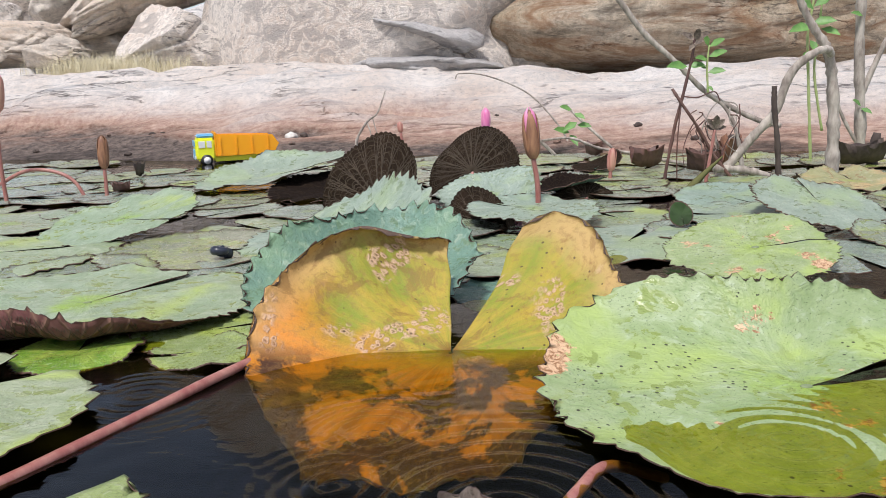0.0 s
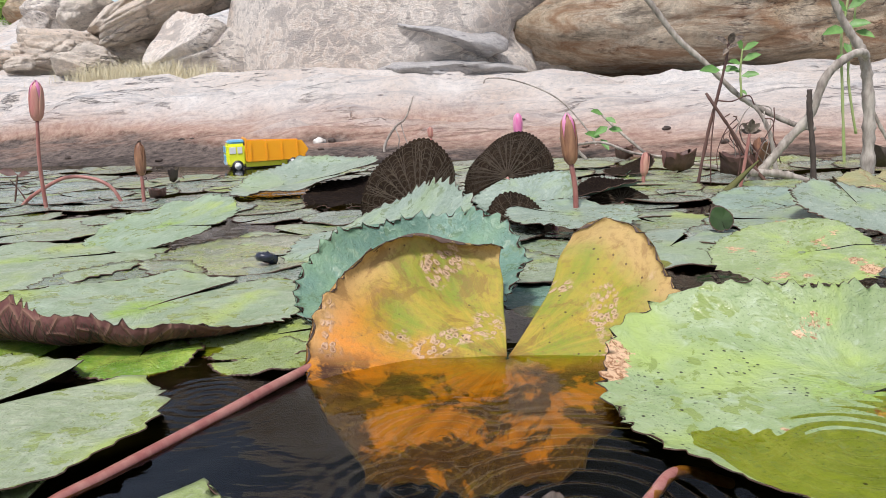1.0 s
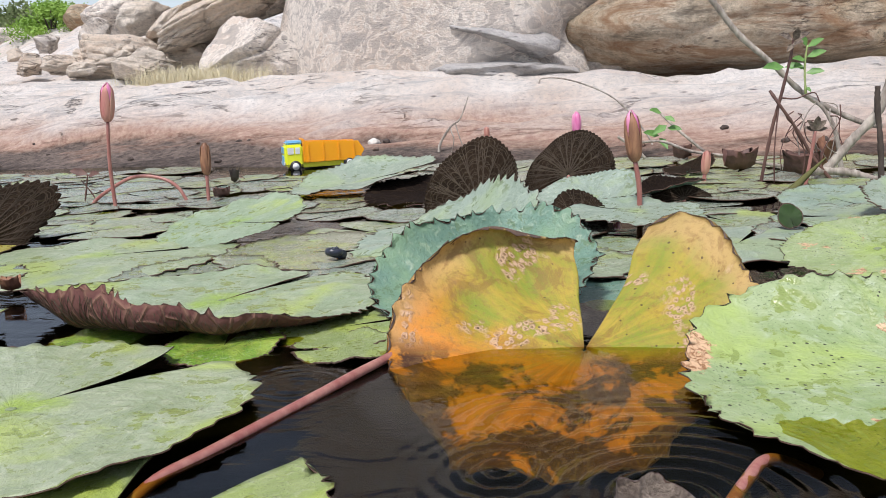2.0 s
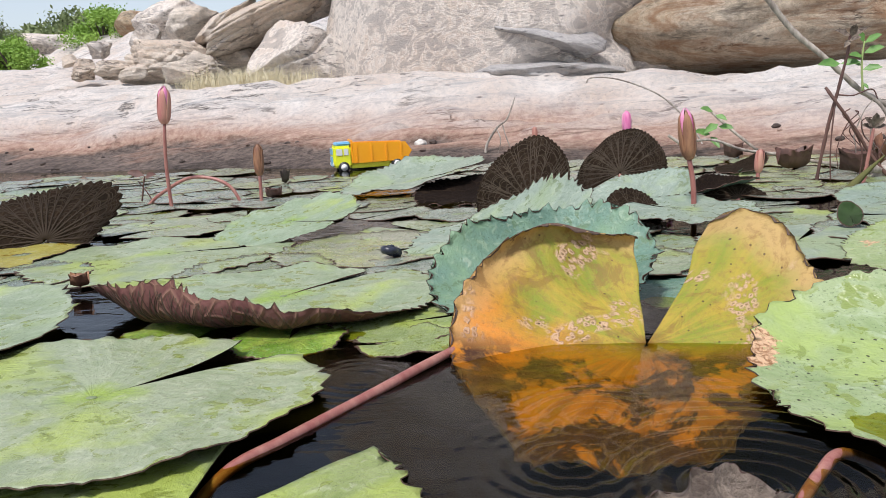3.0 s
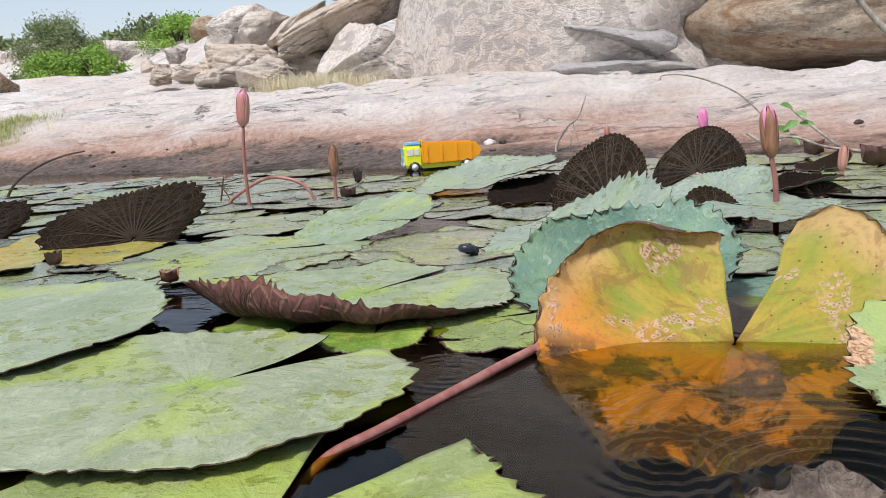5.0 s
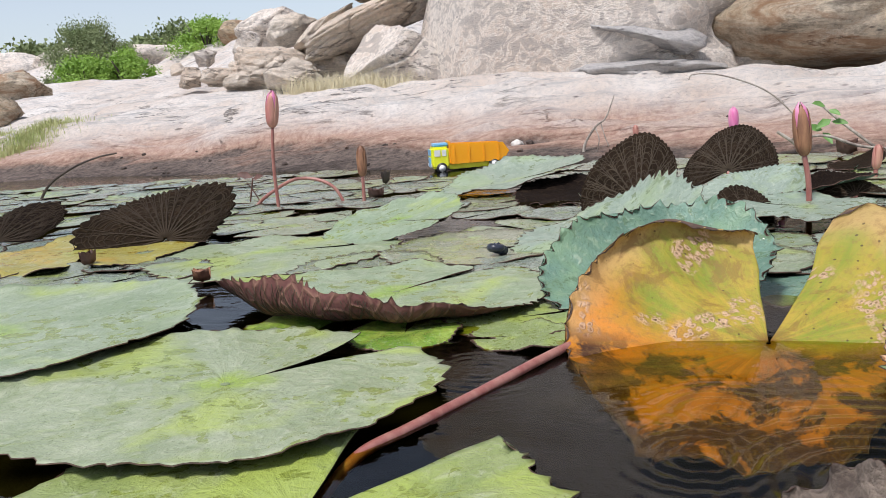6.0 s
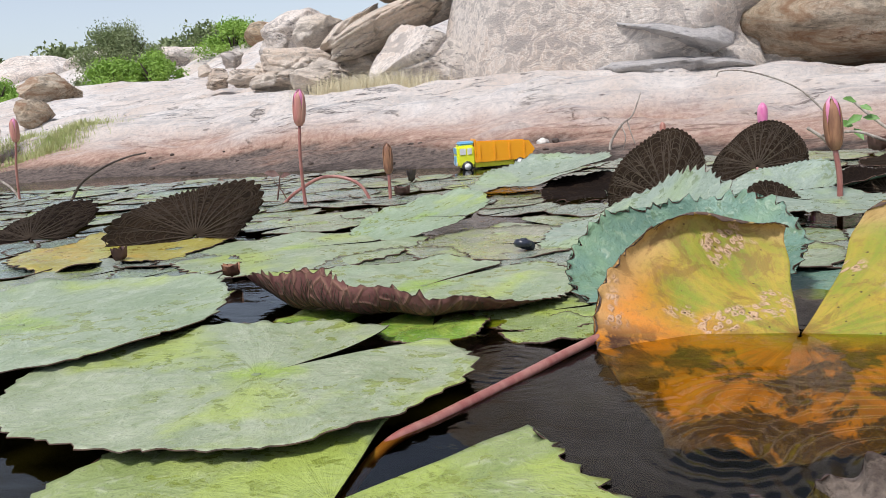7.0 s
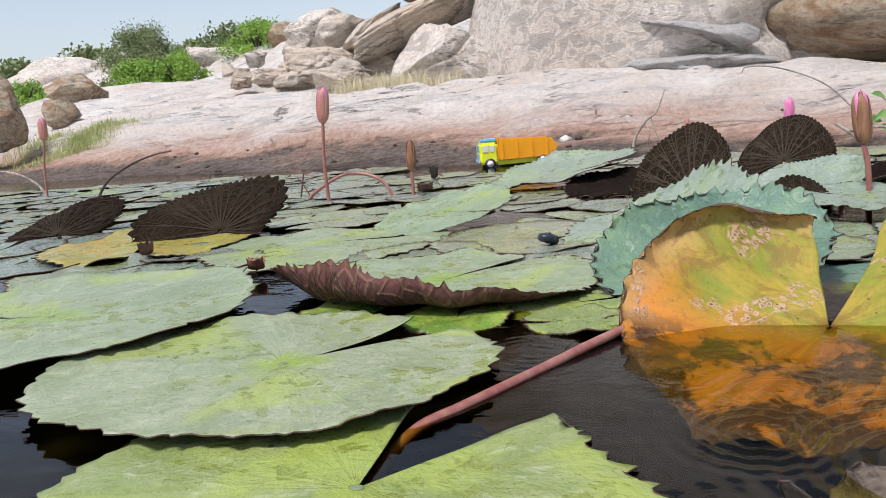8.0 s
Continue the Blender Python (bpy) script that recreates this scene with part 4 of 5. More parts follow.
pad(0.170, 1.10, 0.020, 0.088, SILVER, MAROON, "small silvery lily pad beside a brown bud", notch=150, gap=3, rx=3, ry=2, rz=-1.6, cup=0, bends=[(270, 60, 3, 0.2)], bite=0.09, seed=19, teeth=40, rings=10)
raised_pad(0.103, 1.12, 0.002, [(-10, 0.03), (30, 0.038), (60, 0.040), (90, 0.048), (120, 0.058), (150, 0.052), (190, 0.045)], "brown upturned lily pad behind a yellow one", lean=22, turn=-10, cup=0.3, seed=20, teeth=26, veins=11, arcs=6)
pad(0.36, 0.838, 0.017, 0.077, SCABBED, MAROON, "pale green lily pad leaning over its neighbour", gap=2, rx=14.2, ry=-5.8, swell=[(0, 40, -0.06), (180, 40, 0.11), (250, 30, -0.11)], bite=0.06, seed=21, rings=12)
pad(0.447, 1.23, 0.008, 0.076, SILVER, MAROON, "silvery lily pad at the reeds of the shore", notch=300, gap=2, rx=7.3, ry=-1, rz=-0.2, seed=22)
pad(0.513, 1.079, 0.02, 0.084, SILVER, MAROON, "silvery lily pad with wavy lifted rim", notch=90, gap=2, rx=16.1, ry=6.1, rz=6.8, bends=[(0, 50, -6.73, 0.2)], bite=0.08, seed=23)
pad(0.68, 1.36, 0.006, 0.090, CRUST, TANSIDE, "withered lily pad crusted with rust-brown scabs", notch=90, gap=2, rx=3, ry=2, rz=-0.5, bends=[(90, 50, 10, 0.3)], seed=24, wave=12)
pad(0.24, 1.346, 0.012, 0.06, DARK, TEAL, "small dark upturned lily pad lobe", notch=270, gap=2, rx=-15.4, ry=-8.8, rz=10, cup=0, bends=[(90, 70, 60.57, 0)], seed=25)
raised_pad(0.262, 1.31, 0.002, [(-8, 0.05), (45, 0.032), (90, 0.027), (135, 0.036), (188, 0.056)], "small brown upturned lily pad", lean=35, turn=-5, cup=0.2, seed=26, teeth=24, veins=11, arcs=5)
pad(0.328, 1.652, 0.012, 0.052, MAROON, TEAL, "small brown lily pad curled like a boat", notch=270, gap=2, rx=4.4, ry=-2.4, rz=-16.6, cup=0, bends=[(30, 60, 60.85, 0)], seed=27)

# further pads among them
pad(-0.290, 0.640, 0.0012, 0.046, SUNK, MAROON, "wet bright green lily pad awash", notch=300, seed=31, cup=0)
pad(-0.182, 0.622, 0.0016, 0.046, SUNK, MAROON, "wet bright green lily pad awash", notch=100, seed=32, cup=1)
pad(-0.088, 0.616, 0.0014, 0.040, MOSS, MAROON, "small moss green lily pad beside a red stalk", notch=200, seed=33, cup=1)
pad(-0.100, 0.668, 0.001, 0.060, MOSS, MAROON, "small moss green lily pad half covered", notch=20, seed=34, cup=1)
pad(-0.795, 1.02, 0.007, 0.165, GOLDEN, MAROON, "golden yellow lily pad under a brown one", notch=300, seed=35, cup=0)
pad(0.140, 0.770, 0.002, 0.070, TEAL, MAROON, "small blue-green lily pad in the gap", notch=250, seed=36, cup=1)
pad(0.265, 0.960, 0.003, 0.110, SILVER, MAROON, "flat silvery lily pad with water lying on it", notch=60, seed=37, cup=1)
pad(0.420, 1.110, 0.003, 0.090, SILVER, MAROON, "flat wet silvery lily pad", notch=160, seed=38, cup=1)
pad(0.590, 0.930, 0.004, 0.100, DULL, MAROON, "flat dull green lily pad with dark rim", notch=120, seed=39, cup=4)
pad(0.560, 0.760, 0.003, 0.110, DULL, MAROON, "flat dull green lily pad with dark rim", notch=140, seed=40, cup=3)
pad(-0.72, 0.83, 0.002, 0.110, DULL, MAROON, "flat dull green lily pad with dark rim", notch=40, seed=41, cup=1)
pad(0.088, 0.352, -0.006, 0.042, DRY, DRY, "dead grey-brown crumpled lily pad at the surface", notch=200, gap=12, rx=14, ry=-22, cup=18, bends=[(60, 50, 60, 0.2), (200, 40, 50, 0.3)], wave=34, seed=42, teeth=30, rings=14)

PADS = [(o.location.x, o.location.y, max(o.dimensions.x, o.dimensions.y) / 2) for o in scene.objects if o.name.startswith("lily_pad")]


def scatter_pads():
    """The mosaic of floating pads towards the shore."""
    rng = random.Random(12)
    kinds = [(WETSILVER, "silvery wet floating lily pad"), (WETPALE, "pale green floating lily pad"), (DULL, "dull green floating lily pad with a dark toothed rim"), (WETSILVER, "silvery wet floating lily pad"),
             (WETPALE, "pale green floating lily pad"), (WETSILVER, "silvery wet floating lily pad")]
    placed, seed = list(PADS), 100
    for _ in range(5000):
        x, y = rng.uniform(-2.7, 1.15), rng.uniform(0.86, 2.3)
        r = rng.uniform(0.065, 0.125)
        if y > shore(x) - r - 0.02 or (-0.86 < x < -0.40 and y > 2.02 - r) or abs(x + 0.1) > 0.35 + 0.75 * y + 0.4:
            continue
        if any(math.hypot(x - a, (y - b)) < 0.60 * (r + c) for a, b, c in placed):
            continue
        placed.append((x, y, r))
        seed += 1
        top, label = kinds[min(len(kinds) - 1, int(rng.random() * len(kinds)))]
        lift = [(rng.uniform(0, 360), 35, rng.uniform(6, 16), 0.5)] if rng.random() < 0.18 else []
        pad(x, y, rng.uniform(0.0008, 0.004), r, top, DARK if rng.random() < 0.6 else MAROON, label, notch=rng.uniform(0, 360), gap=rng.uniform(2, 8),
            rx=rng.uniform(-0.8, 0.8), ry=rng.uniform(-0.8, 0.8), cup=rng.uniform(0, 1.2), bends=lift, seed=seed, teeth=34, rings=6, bite=0.08, lip=rng.uniform(0, 9), wave=2.0)


scatter_pads()


# ---- stalks and buds ----
def bud(base, neck, tip, width, sepal, label, petal=None, stalk=STALK, rod=0.0035, sway=0.01):
    """A closed water-lily bud on its stalk: overlapping long sepals round a core of petals."""
    base, neck, tip = Vector(base), Vector(neck), Vector(tip)
    ob = new("lily_bud")
    ob.location = base
    bm = bmesh.new()
    low = Vector((0, 0, -0.03)) if base.z < 0.03 else Vector((0, 0, 0))
    tube(bm, spline([low, (neck - base) * 0.5 + Vector((sway, 0, 0)), neck - base]), rod * 1.1, rod * 0.9, 8)
    part("stalk", bm, stalk, ob)
    axis = tip - neck
    size = axis.length
    turn = axis.to_track_quat("Z", "Y").to_matrix().to_4x4()
    here = Matrix.Translation(neck - base) @ turn

    def scale_leaf(name, angle, out, high, spread_deg, mat, label_p=""):
        bm = bmesh.new()
        rows = []
        for k in range(11):
            f = k / 10
            prof = width * (0.42 + 0.58 * math.sin(math.pi * min(1, f * 0.72 + 0.14)) ** 0.8) * (1 - ease(0.86, 1.03, f) * 0.72) * (0.4 + 0.6 * ease(-0.06, 0.14, f))
            half = radians(spread_deg) * (1 - 0.75 * f ** 3)
            for thick in (0.0, 0.0007):
                rows.append([bm.verts.new(here @ Vector(((prof + out - thick) * math.cos(angle + half * q / 4),
                                                         (prof + out - thick) * math.sin(angle + half * q / 4), f * size * high)))
                             for q in range(-4, 5)])
        for k in range(10):
            a, b, c, d = rows[2 * k], rows[2 * k + 2], rows[2 * k + 1], rows[2 * k + 3]
            for q in range(8):
                bm.faces.new((a[q], a[q + 1], b[q + 1], b[q]))
                bm.faces.new((c[q], d[q], d[q + 1], c[q + 1]))
            for q in (0, 8):
                bm.faces.new((a[q], b[q], d[q], c[q]))
        bmesh.ops.recalc_face_normals(bm, faces=bm.faces)
        part(name, bm, mat, ob, label_p)

    for k in range(4):
        scale_leaf("petal", k * math.pi / 2 + 0.8, -0.0012, 1.0, 46, petal or sepal, "pink petal" if petal else "")
    for k in range(4):
        scale_leaf("sepal", k * math.pi / 2 + 0.1, 0.0006 * (k % 2), 0.95 if petal else 0.99, 50, sepal)
    return tagged(ob, label, "flower bud", "water lily buds")


bud((-0.745, 1.50, 0.0), (-0.740, 1.5, 0.158), (-0.732, 1.5, 0.229), 0.0125, SEPAL, "tall rosy closed lily bud on red stalk", PETAL, sway=-0.004)
bud((-0.572, 1.52, 0.0), (-0.569, 1.52, 0.051), (-0.567, 1.52, 0.111), 0.0095, SEPAL_BROWN, "short brown closed lily bud", sway=0.001)
bud((0.178, 1.14, 0.0), (0.174, 1.14, 0.078), (0.169, 1.14, 0.144), 0.0106, SEPAL_BROWN, "withered brown lily bud with pink tip", PETAL, STALK, sway=0.003)
bud((-1.975, 2.0, 0.0), (-1.950, 2.0, 0.175), (-1.945, 2.0, 0.248), 0.0130, SEPAL, "rosy closed lily bud far out", PETAL, sway=-0.004)
bud((0.331, 1.53, 0.0), (0.332, 1.53, 0.015), (0.336, 1.53, 0.056), 0.0075, SEPAL, "small rosy lily bud near the waterline", sway=0)
bud((0.119, 1.6, 0.0), (0.116, 1.6, 0.090), (0.116, 1.6, 0.132), 0.0090, PETAL, "bright pink lily bud behind dark pads", PETAL, sway=0.002)
bud((-0.066, 1.9, 0.0), (-0.071, 1.9, 0.075), (-0.072, 1.9, 0.099), 0.006, SEPAL, "tiny rosy lily bud", sway=0.001)
bud((0.160, 1.245, 0.0), (0.160, 1.24, 0.018), (0.154, 1.233, 0.027), 0.0042, PETAL, "crumpled magenta blossom between pads", PETAL, sway=0.0)


def rod_thing(name, label, category, points, r0, r1, mat, sides=8, knots=0.0, seed=0, steps=6, group=""):
    """One stalk, twig or branch along a smooth line."""
    bm = bmesh.new()
    tube(bm, spline(points, steps), r0, r1, sides, knots, seed)
    return tagged(part(name, bm, mat), label, category, group)


rod_thing("lily_stalk", "long red floating lily stalk", "stalk", [(-0.046, 0.590, 0.003), (-0.065, 0.548, 0.003), (-0.087, 0.504, 0.001), (-0.117, 0.440, 0.0), (-0.136, 0.405, -0.003), (-0.150, 0.375, -0.022), (-0.16, 0.34, -0.06)], 0.0031, 0.0034, STALK, 10)
rod_thing("lily_stalk", "pinkish lily stalk rising under a pad", "stalk", [(0.120, 0.365, -0.006), (0.148, 0.415, -0.002), (0.166, 0.442, -0.004), (0.2, 0.48, -0.03)], 0.003, 0.003, STALK, 10)
rod_thing("lily_stalk", "arched red lily stalk above the pads", "stalk", [(-0.835, 1.55, -0.02), (-0.817, 1.55, 0.004), (-0.785, 1.55, 0.026), (-0.730, 1.55, 0.050), (-0.679, 1.55, 0.047), (-0.643, 1.55, 0.028), (-0.622, 1.55, -0.01)], 0.0036, 0.0034, STALK, 8)
rod_thing("twig", "bowed dark twig at the shore", "twig", [(-1.745, 1.95, -0.02), (-1.691, 1.95, 0.042), (-1.603, 1.95, 0.085), (-1.52, 1.95, 0.108), (-1.455, 1.95, 0.116)], 0.0042, 0.002, BARK_DARK)
rod_thing("twig", "pale drooping dead stalk", "twig", [(-2.20, 2.0, 0.094), (-2.13, 2.0, 0.092), (-2.057, 2.0, 0.074), (-1.997, 2.0, 0.039), (-1.965, 2.0, -0.01)], 0.003, 0.004, BARK)


# ---- the toy truck ----
def slab_box(bm, x0, x1, y0, y1, z0, z1, bevel=0.002, taper=0.0):
    """A bevelled block; taper draws its foot in along its length."""
    vs = [bm.verts.new((x + (taper if z == z0 and x == x1 else 0) * -1 + (taper if z == z0 and x == x0 else 0), y, z)) for x in (x0, x1) for y in (y0, y1) for z in (z0, z1)]
    q = [(0, 1, 3, 2), (4, 6, 7, 5), (0, 4, 5, 1), (2, 3, 7, 6), (0, 2, 6, 4), (1, 5, 7, 3)]
    fs = [bm.faces.new([vs[i] for i in f]) for f in q]
    if bevel:
        edges = list({e for f in fs for e in f.edges})
        bmesh.ops.bevel(bm, geom=edges, offset=bevel, segments=2, affect="EDGES")


def toy_truck(x, y, z, rz):
    """A plastic tipper: cab in front at -x, an open tray behind it."""
    ob = new("toy_truck")

    def block(name, mat, *size, parent=ob, label="", **more):
        bm = bmesh.new()
        slab_box(bm, *size, **more)
        bmesh.ops.recalc_face_normals(bm, faces=bm.faces)
        return part(name, bm, mat, parent, label, smooth=False)

    block("chassis", TOY_YELLOW, -0.055, 0.085, -0.026, 0.026, 0.008, 0.022, label="bright yellow chassis")
    cab = block("cab", TOY_YELLOW, -0.102, -0.052, -0.036, 0.036, 0.012, 0.070, bevel=0.006, label="lemon yellow cab")
    block("roof", TOY_BLUE, -0.096, -0.052, -0.031, 0.031, 0.070, 0.079, parent=cab, bevel=0.004, label="light blue roof hatch")
    block("windscreen", TOY_BLUE, -0.1035, -0.100, -0.028, 0.028, 0.047, 0.064, parent=cab, bevel=0.001, label="light blue windscreen")
    block("grille", TOY_BLUE, -0.1045, -0.100, -0.020, 0.020, 0.016, 0.042, parent=cab, bevel=0.001, label="light blue grille")
    for s in (-1, 1):
        block("side_window", TOY_WHITE, -0.094, -0.078, s * 0.0365 - 0.001, s * 0.0365 + 0.001, 0.045, 0.062, parent=cab, bevel=0.0005, label="pale side window")
        block("side_window", TOY_WHITE, -0.074, -0.062, s * 0.0365 - 0.001, s * 0.0365 + 0.001, 0.045, 0.062, parent=cab, bevel=0.0005, label="pale side window")
        block("headlight", TOY_WHITE, -0.105, -0.101, s * 0.028 - 0.005, s * 0.028 + 0.005, 0.018, 0.026, parent=cab, bevel=0.001, label="white headlight")
    tray = new("tray")
    tray.parent = ob
    block("tray_floor", TOY_ORANGE, -0.048, 0.098, -0.036, 0.036, 0.022, 0.027, parent=tray)
    for s in (-1, 1):
        bm = bmesh.new()
        outline = [(-0.050, 0.022), (0.092, 0.022), (0.108, 0.046), (0.092, 0.070), (-0.050, 0.076)]
        a = [bm.verts.new((px, s * 0.038, pz)) for px, pz in outline]
        b = [bm.verts.new((px, s * 0.034, pz)) for px, pz in outline]
        bm.faces.new(a), bm.faces.new(b[::-1])
        for k in range(5):
            bm.faces.new((a[k], b[k], b[(k + 1) % 5], a[(k + 1) % 5]))
        bmesh.ops.recalc_face_normals(bm, faces=bm.faces)
        part("tray_side", bm, TOY_ORANGE, tray, smooth=False)
        for px in (-0.04, 0.0, 0.04, 0.08):
            block("rib", TOY_ORANGE, px - 0.002, px + 0.002, s * 0.039 - 0.0015, s * 0.039 + 0.0015, 0.024, 0.068, parent=tray, bevel=0.0006)
    block("headboard", TOY_ORANGE, -0.054, -0.049, -0.038, 0.038, 0.022, 0.084, parent=tray, bevel=0.002)
    block("tailgate", TOY_ORANGE, 0.096, 0.100, -0.034, 0.034, 0.024, 0.050, parent=tray, bevel=0.001)
    for px in (-0.076, 0.066):
        for s in (-1, 1):
            bm = bmesh.new()
            bmesh.ops.create_cone(bm, cap_ends=True, segments=24, radius1=0.0145, radius2=0.0145, depth=0.012, matrix=pose(px, s * 0.033, 0.0135, 90))
            bmesh.ops.bevel(bm, geom=[e for e in bm.edges if len(e.link_faces) == 2 and any(len(f.verts) > 4 for f in e.link_faces)], offset=0.002, segments=2, affect="EDGES")
            wheel = part("wheel", bm, TOY_BLACK, ob, "black wheel")
            bm = bmesh.new()
            bmesh.ops.create_cone(bm, cap_ends=True, segments=20, radius1=0.009, radius2=0.007, depth=0.003, matrix=pose(px, s * 0.0402, 0.0135, 90 * s))
            part("rim", bm, TOY_WHITE, wheel, "white rim")
    ob.matrix_basis = pose(x, y, z, 0, 0, rz)
    return tagged(ob, "yellow and orange plastic toy tipper truck in shallows", "toy truck")


toy_truck(-0.535, 2.20, -0.004, 24)


# ---- shore plants ----
def leaf_card(bm, at, along, up, length, wide):
    """One small pointed leaf, folded along its middle."""
    side = along.cross(up).normalized()
    mid = up * 0.12 * length
    a, b = bm.verts.new(at), bm.verts.new(at + along * length)
    l1, l2 = bm.verts.new(at + along * length * 0.35 + side * wide / 2 + mid), bm.verts.new(at + along * length * 0.35 - side * wide / 2 + mid)
    r1, r2 = bm.verts.new(at + along * length * 0.72 + side * wide * 0.34 + mid), bm.verts.new(at + along * length * 0.72 - side * wide * 0.34 + mid)
    c = bm.verts.new(at + along * length * 0.5)
    for f in ((a, l1, c), (l1, r1, c), (r1, b, c), (b, r2, c), (r2, l2, c), (l2, a, c)):
        bm.faces.new(f)


def branch_thing(label, lines, mat, leaves=(), leaf_mat=None, seed=1, name="dead_branch", category="branch"):
    """A branched plant: lines of (points, r0, r1), with single leaves of (place, direction, length)."""
    ob = new(name)
    ob.location = lines[0][0][0]
    o = Vector(lines[0][0][0])
    for k, (pts, r0, r1) in enumerate(lines):
        bm = bmesh.new()
        tube(bm, spline([Vector(p) - o for p in pts], 9), r0, r1, 9, 0.15, seed + k)
        part("stem" if k == 0 else "branch", bm, mat, ob)
    for at, way, length in leaves:
        bm = bmesh.new()
        leaf_card(bm, Vector(at) - o, Vector(way).normalized(), Vector((0, -0.8, 0.6)).normalized(), length * 1.05, length * 0.5)
        part("leaf", bm, leaf_mat, ob)
    return tagged(ob, label, category, "shore plants")


branch_thing("bare grey branch leaning across the shore", [
    ([(0.640, 1.58, 0.08), (0.605, 1.6, 0.091), (0.538, 1.6, 0.126), (0.503, 1.6, 0.152), (0.452, 1.6, 0.204), (0.402, 1.6, 0.25), (0.357, 1.6, 0.31), (0.32, 1.6, 0.36)], 0.0045, 0.0055),
    ([(0.503, 1.6, 0.150), (0.539, 1.59, 0.121), (0.562, 1.58, 0.075), (0.576, 1.58, 0.0)], 0.003, 0.004)], BARK, seed=3)
branch_thing("arched grey branch bent over to the water", [
    ([(0.49, 1.5, -0.03), (0.523, 1.5, 0.015), (0.564, 1.5, 0.066), (0.600, 1.5, 0.107), (0.625, 1.5, 0.171), (0.660, 1.5, 0.202), (0.690, 1.52, 0.208), (0.705, 1.54, 0.200)], 0.0085, 0.0062)], BARK, seed=5)
branch_thing("grey knotted shrub stem with bare fork", [
    ([(0.720, 1.55, -0.03), (0.720, 1.55, 0.062), (0.714, 1.55, 0.149), (0.703, 1.55, 0.206), (0.678, 1.55, 0.245), (0.657, 1.55, 0.283), (0.64, 1.55, 0.33)], 0.0118, 0.005)], BARK, seed=7)
branch_thing("grey upright shrub stem with a few green leaves", [
    ([(0.835, 1.7, -0.03), (0.830, 1.7, 0.091), (0.822, 1.7, 0.197), (0.820, 1.7, 0.31), (0.82, 1.7, 0.36)], 0.011, 0.0075),
    ([(0.826, 1.7, 0.113), (0.849, 1.7, 0.175), (0.875, 1.7, 0.236)], 0.006, 0.0045),
    ([(0.831, 1.7, 0.027), (0.802, 1.7, 0.076), (0.780, 1.7, 0.125)], 0.004, 0.003)], BARK,
    [((0.826, 1.69, 0.10), (0.7, -0.3, -0.4), 0.022), ((0.826, 1.69, 0.105), (-0.7, -0.3, 0.4), 0.024), ((0.82, 1.69, 0.27), (-0.9, -0.2, 0.2), 0.025)], HERB, seed=9)
branch_thing("short dark upright stick in the water", [([(0.606, 1.48, -0.03), (0.600, 1.48, 0.061), (0.593, 1.48, 0.117), (0.592, 1.48, 0.152)], 0.0052, 0.0042)], BARK_DARK, seed=11, name="stick", category="stick")
branch_thing("dead brown lily stalk with a dried flower", [
    ([(0.419, 1.5, -0.02), (0.421, 1.5, 0.013), (0.436, 1.5, 0.094), (0.449, 1.5, 0.146), (0.462, 1.5, 0.205), (0.466, 1.5, 0.235)], 0.0033, 0.0021),
    ([(0.430, 1.5, 0.153), (0.445, 1.49, 0.127), (0.474, 1.49, 0.084), (0.499, 1.49, 0.04), (0.530, 1.49, 0.0)], 0.0026, 0.003),
    ([(0.447, 1.5, 0.140), (0.440, 1.49, 0.10), (0.437, 1.49, 0.05), (0.438, 1.49, 0.0)], 0.0014, 0.001),
    ([(0.449, 1.5, 0.140), (0.47, 1.49, 0.138), (0.50, 1.5, 0.146), (0.51, 1.5, 0.13)], 0.0014, 0.001),
    ([(0.47, 1.5, 0.09), (0.485, 1.49, 0.05), (0.482, 1.49, 0.0)], 0.0013, 0.001)], DEAD,
    [((0.466, 1.5, 0.232), (-0.9, -0.3, 0.35), 0.028), ((0.466, 1.5, 0.232), (0.9, -0.3, 0.4), 0.026), ((0.466, 1.5, 0.230), (0.1, -0.6, 0.6), 0.026), ((0.466, 1.5, 0.226), (-0.6, -0.5, -0.6), 0.02), ((0.462, 1.5, 0.225), (0.5, -0.5, 0.1), 0.022)], DRY, seed=13, name="dead_stalk", category="stalk")
rng_t = random.Random(77)
for k in range(12):
    tx, tz = rng_t.uniform(0.45, 0.55), rng_t.uniform(0.09, 0.14)
    pts = [(tx, 1.52 + rng_t.uniform(-0.03, 0.06), tz)]
    for q in range(4):
        pts.append((pts[-1][0] + rng_t.uniform(-0.018, 0.022), pts[-1][1], max(-0.01, pts[-1][2] - tz / 4 * rng_t.uniform(0.5, 1.5) + (0.012 if q == 0 else 0))))
    rod_thing("rootlet", "thin dry hanging rootlet among branches", "twig", pts, 0.0011, 0.0007, BARK if k % 2 else DEAD, 5, 0.2, k, 4, "hanging rootlets")
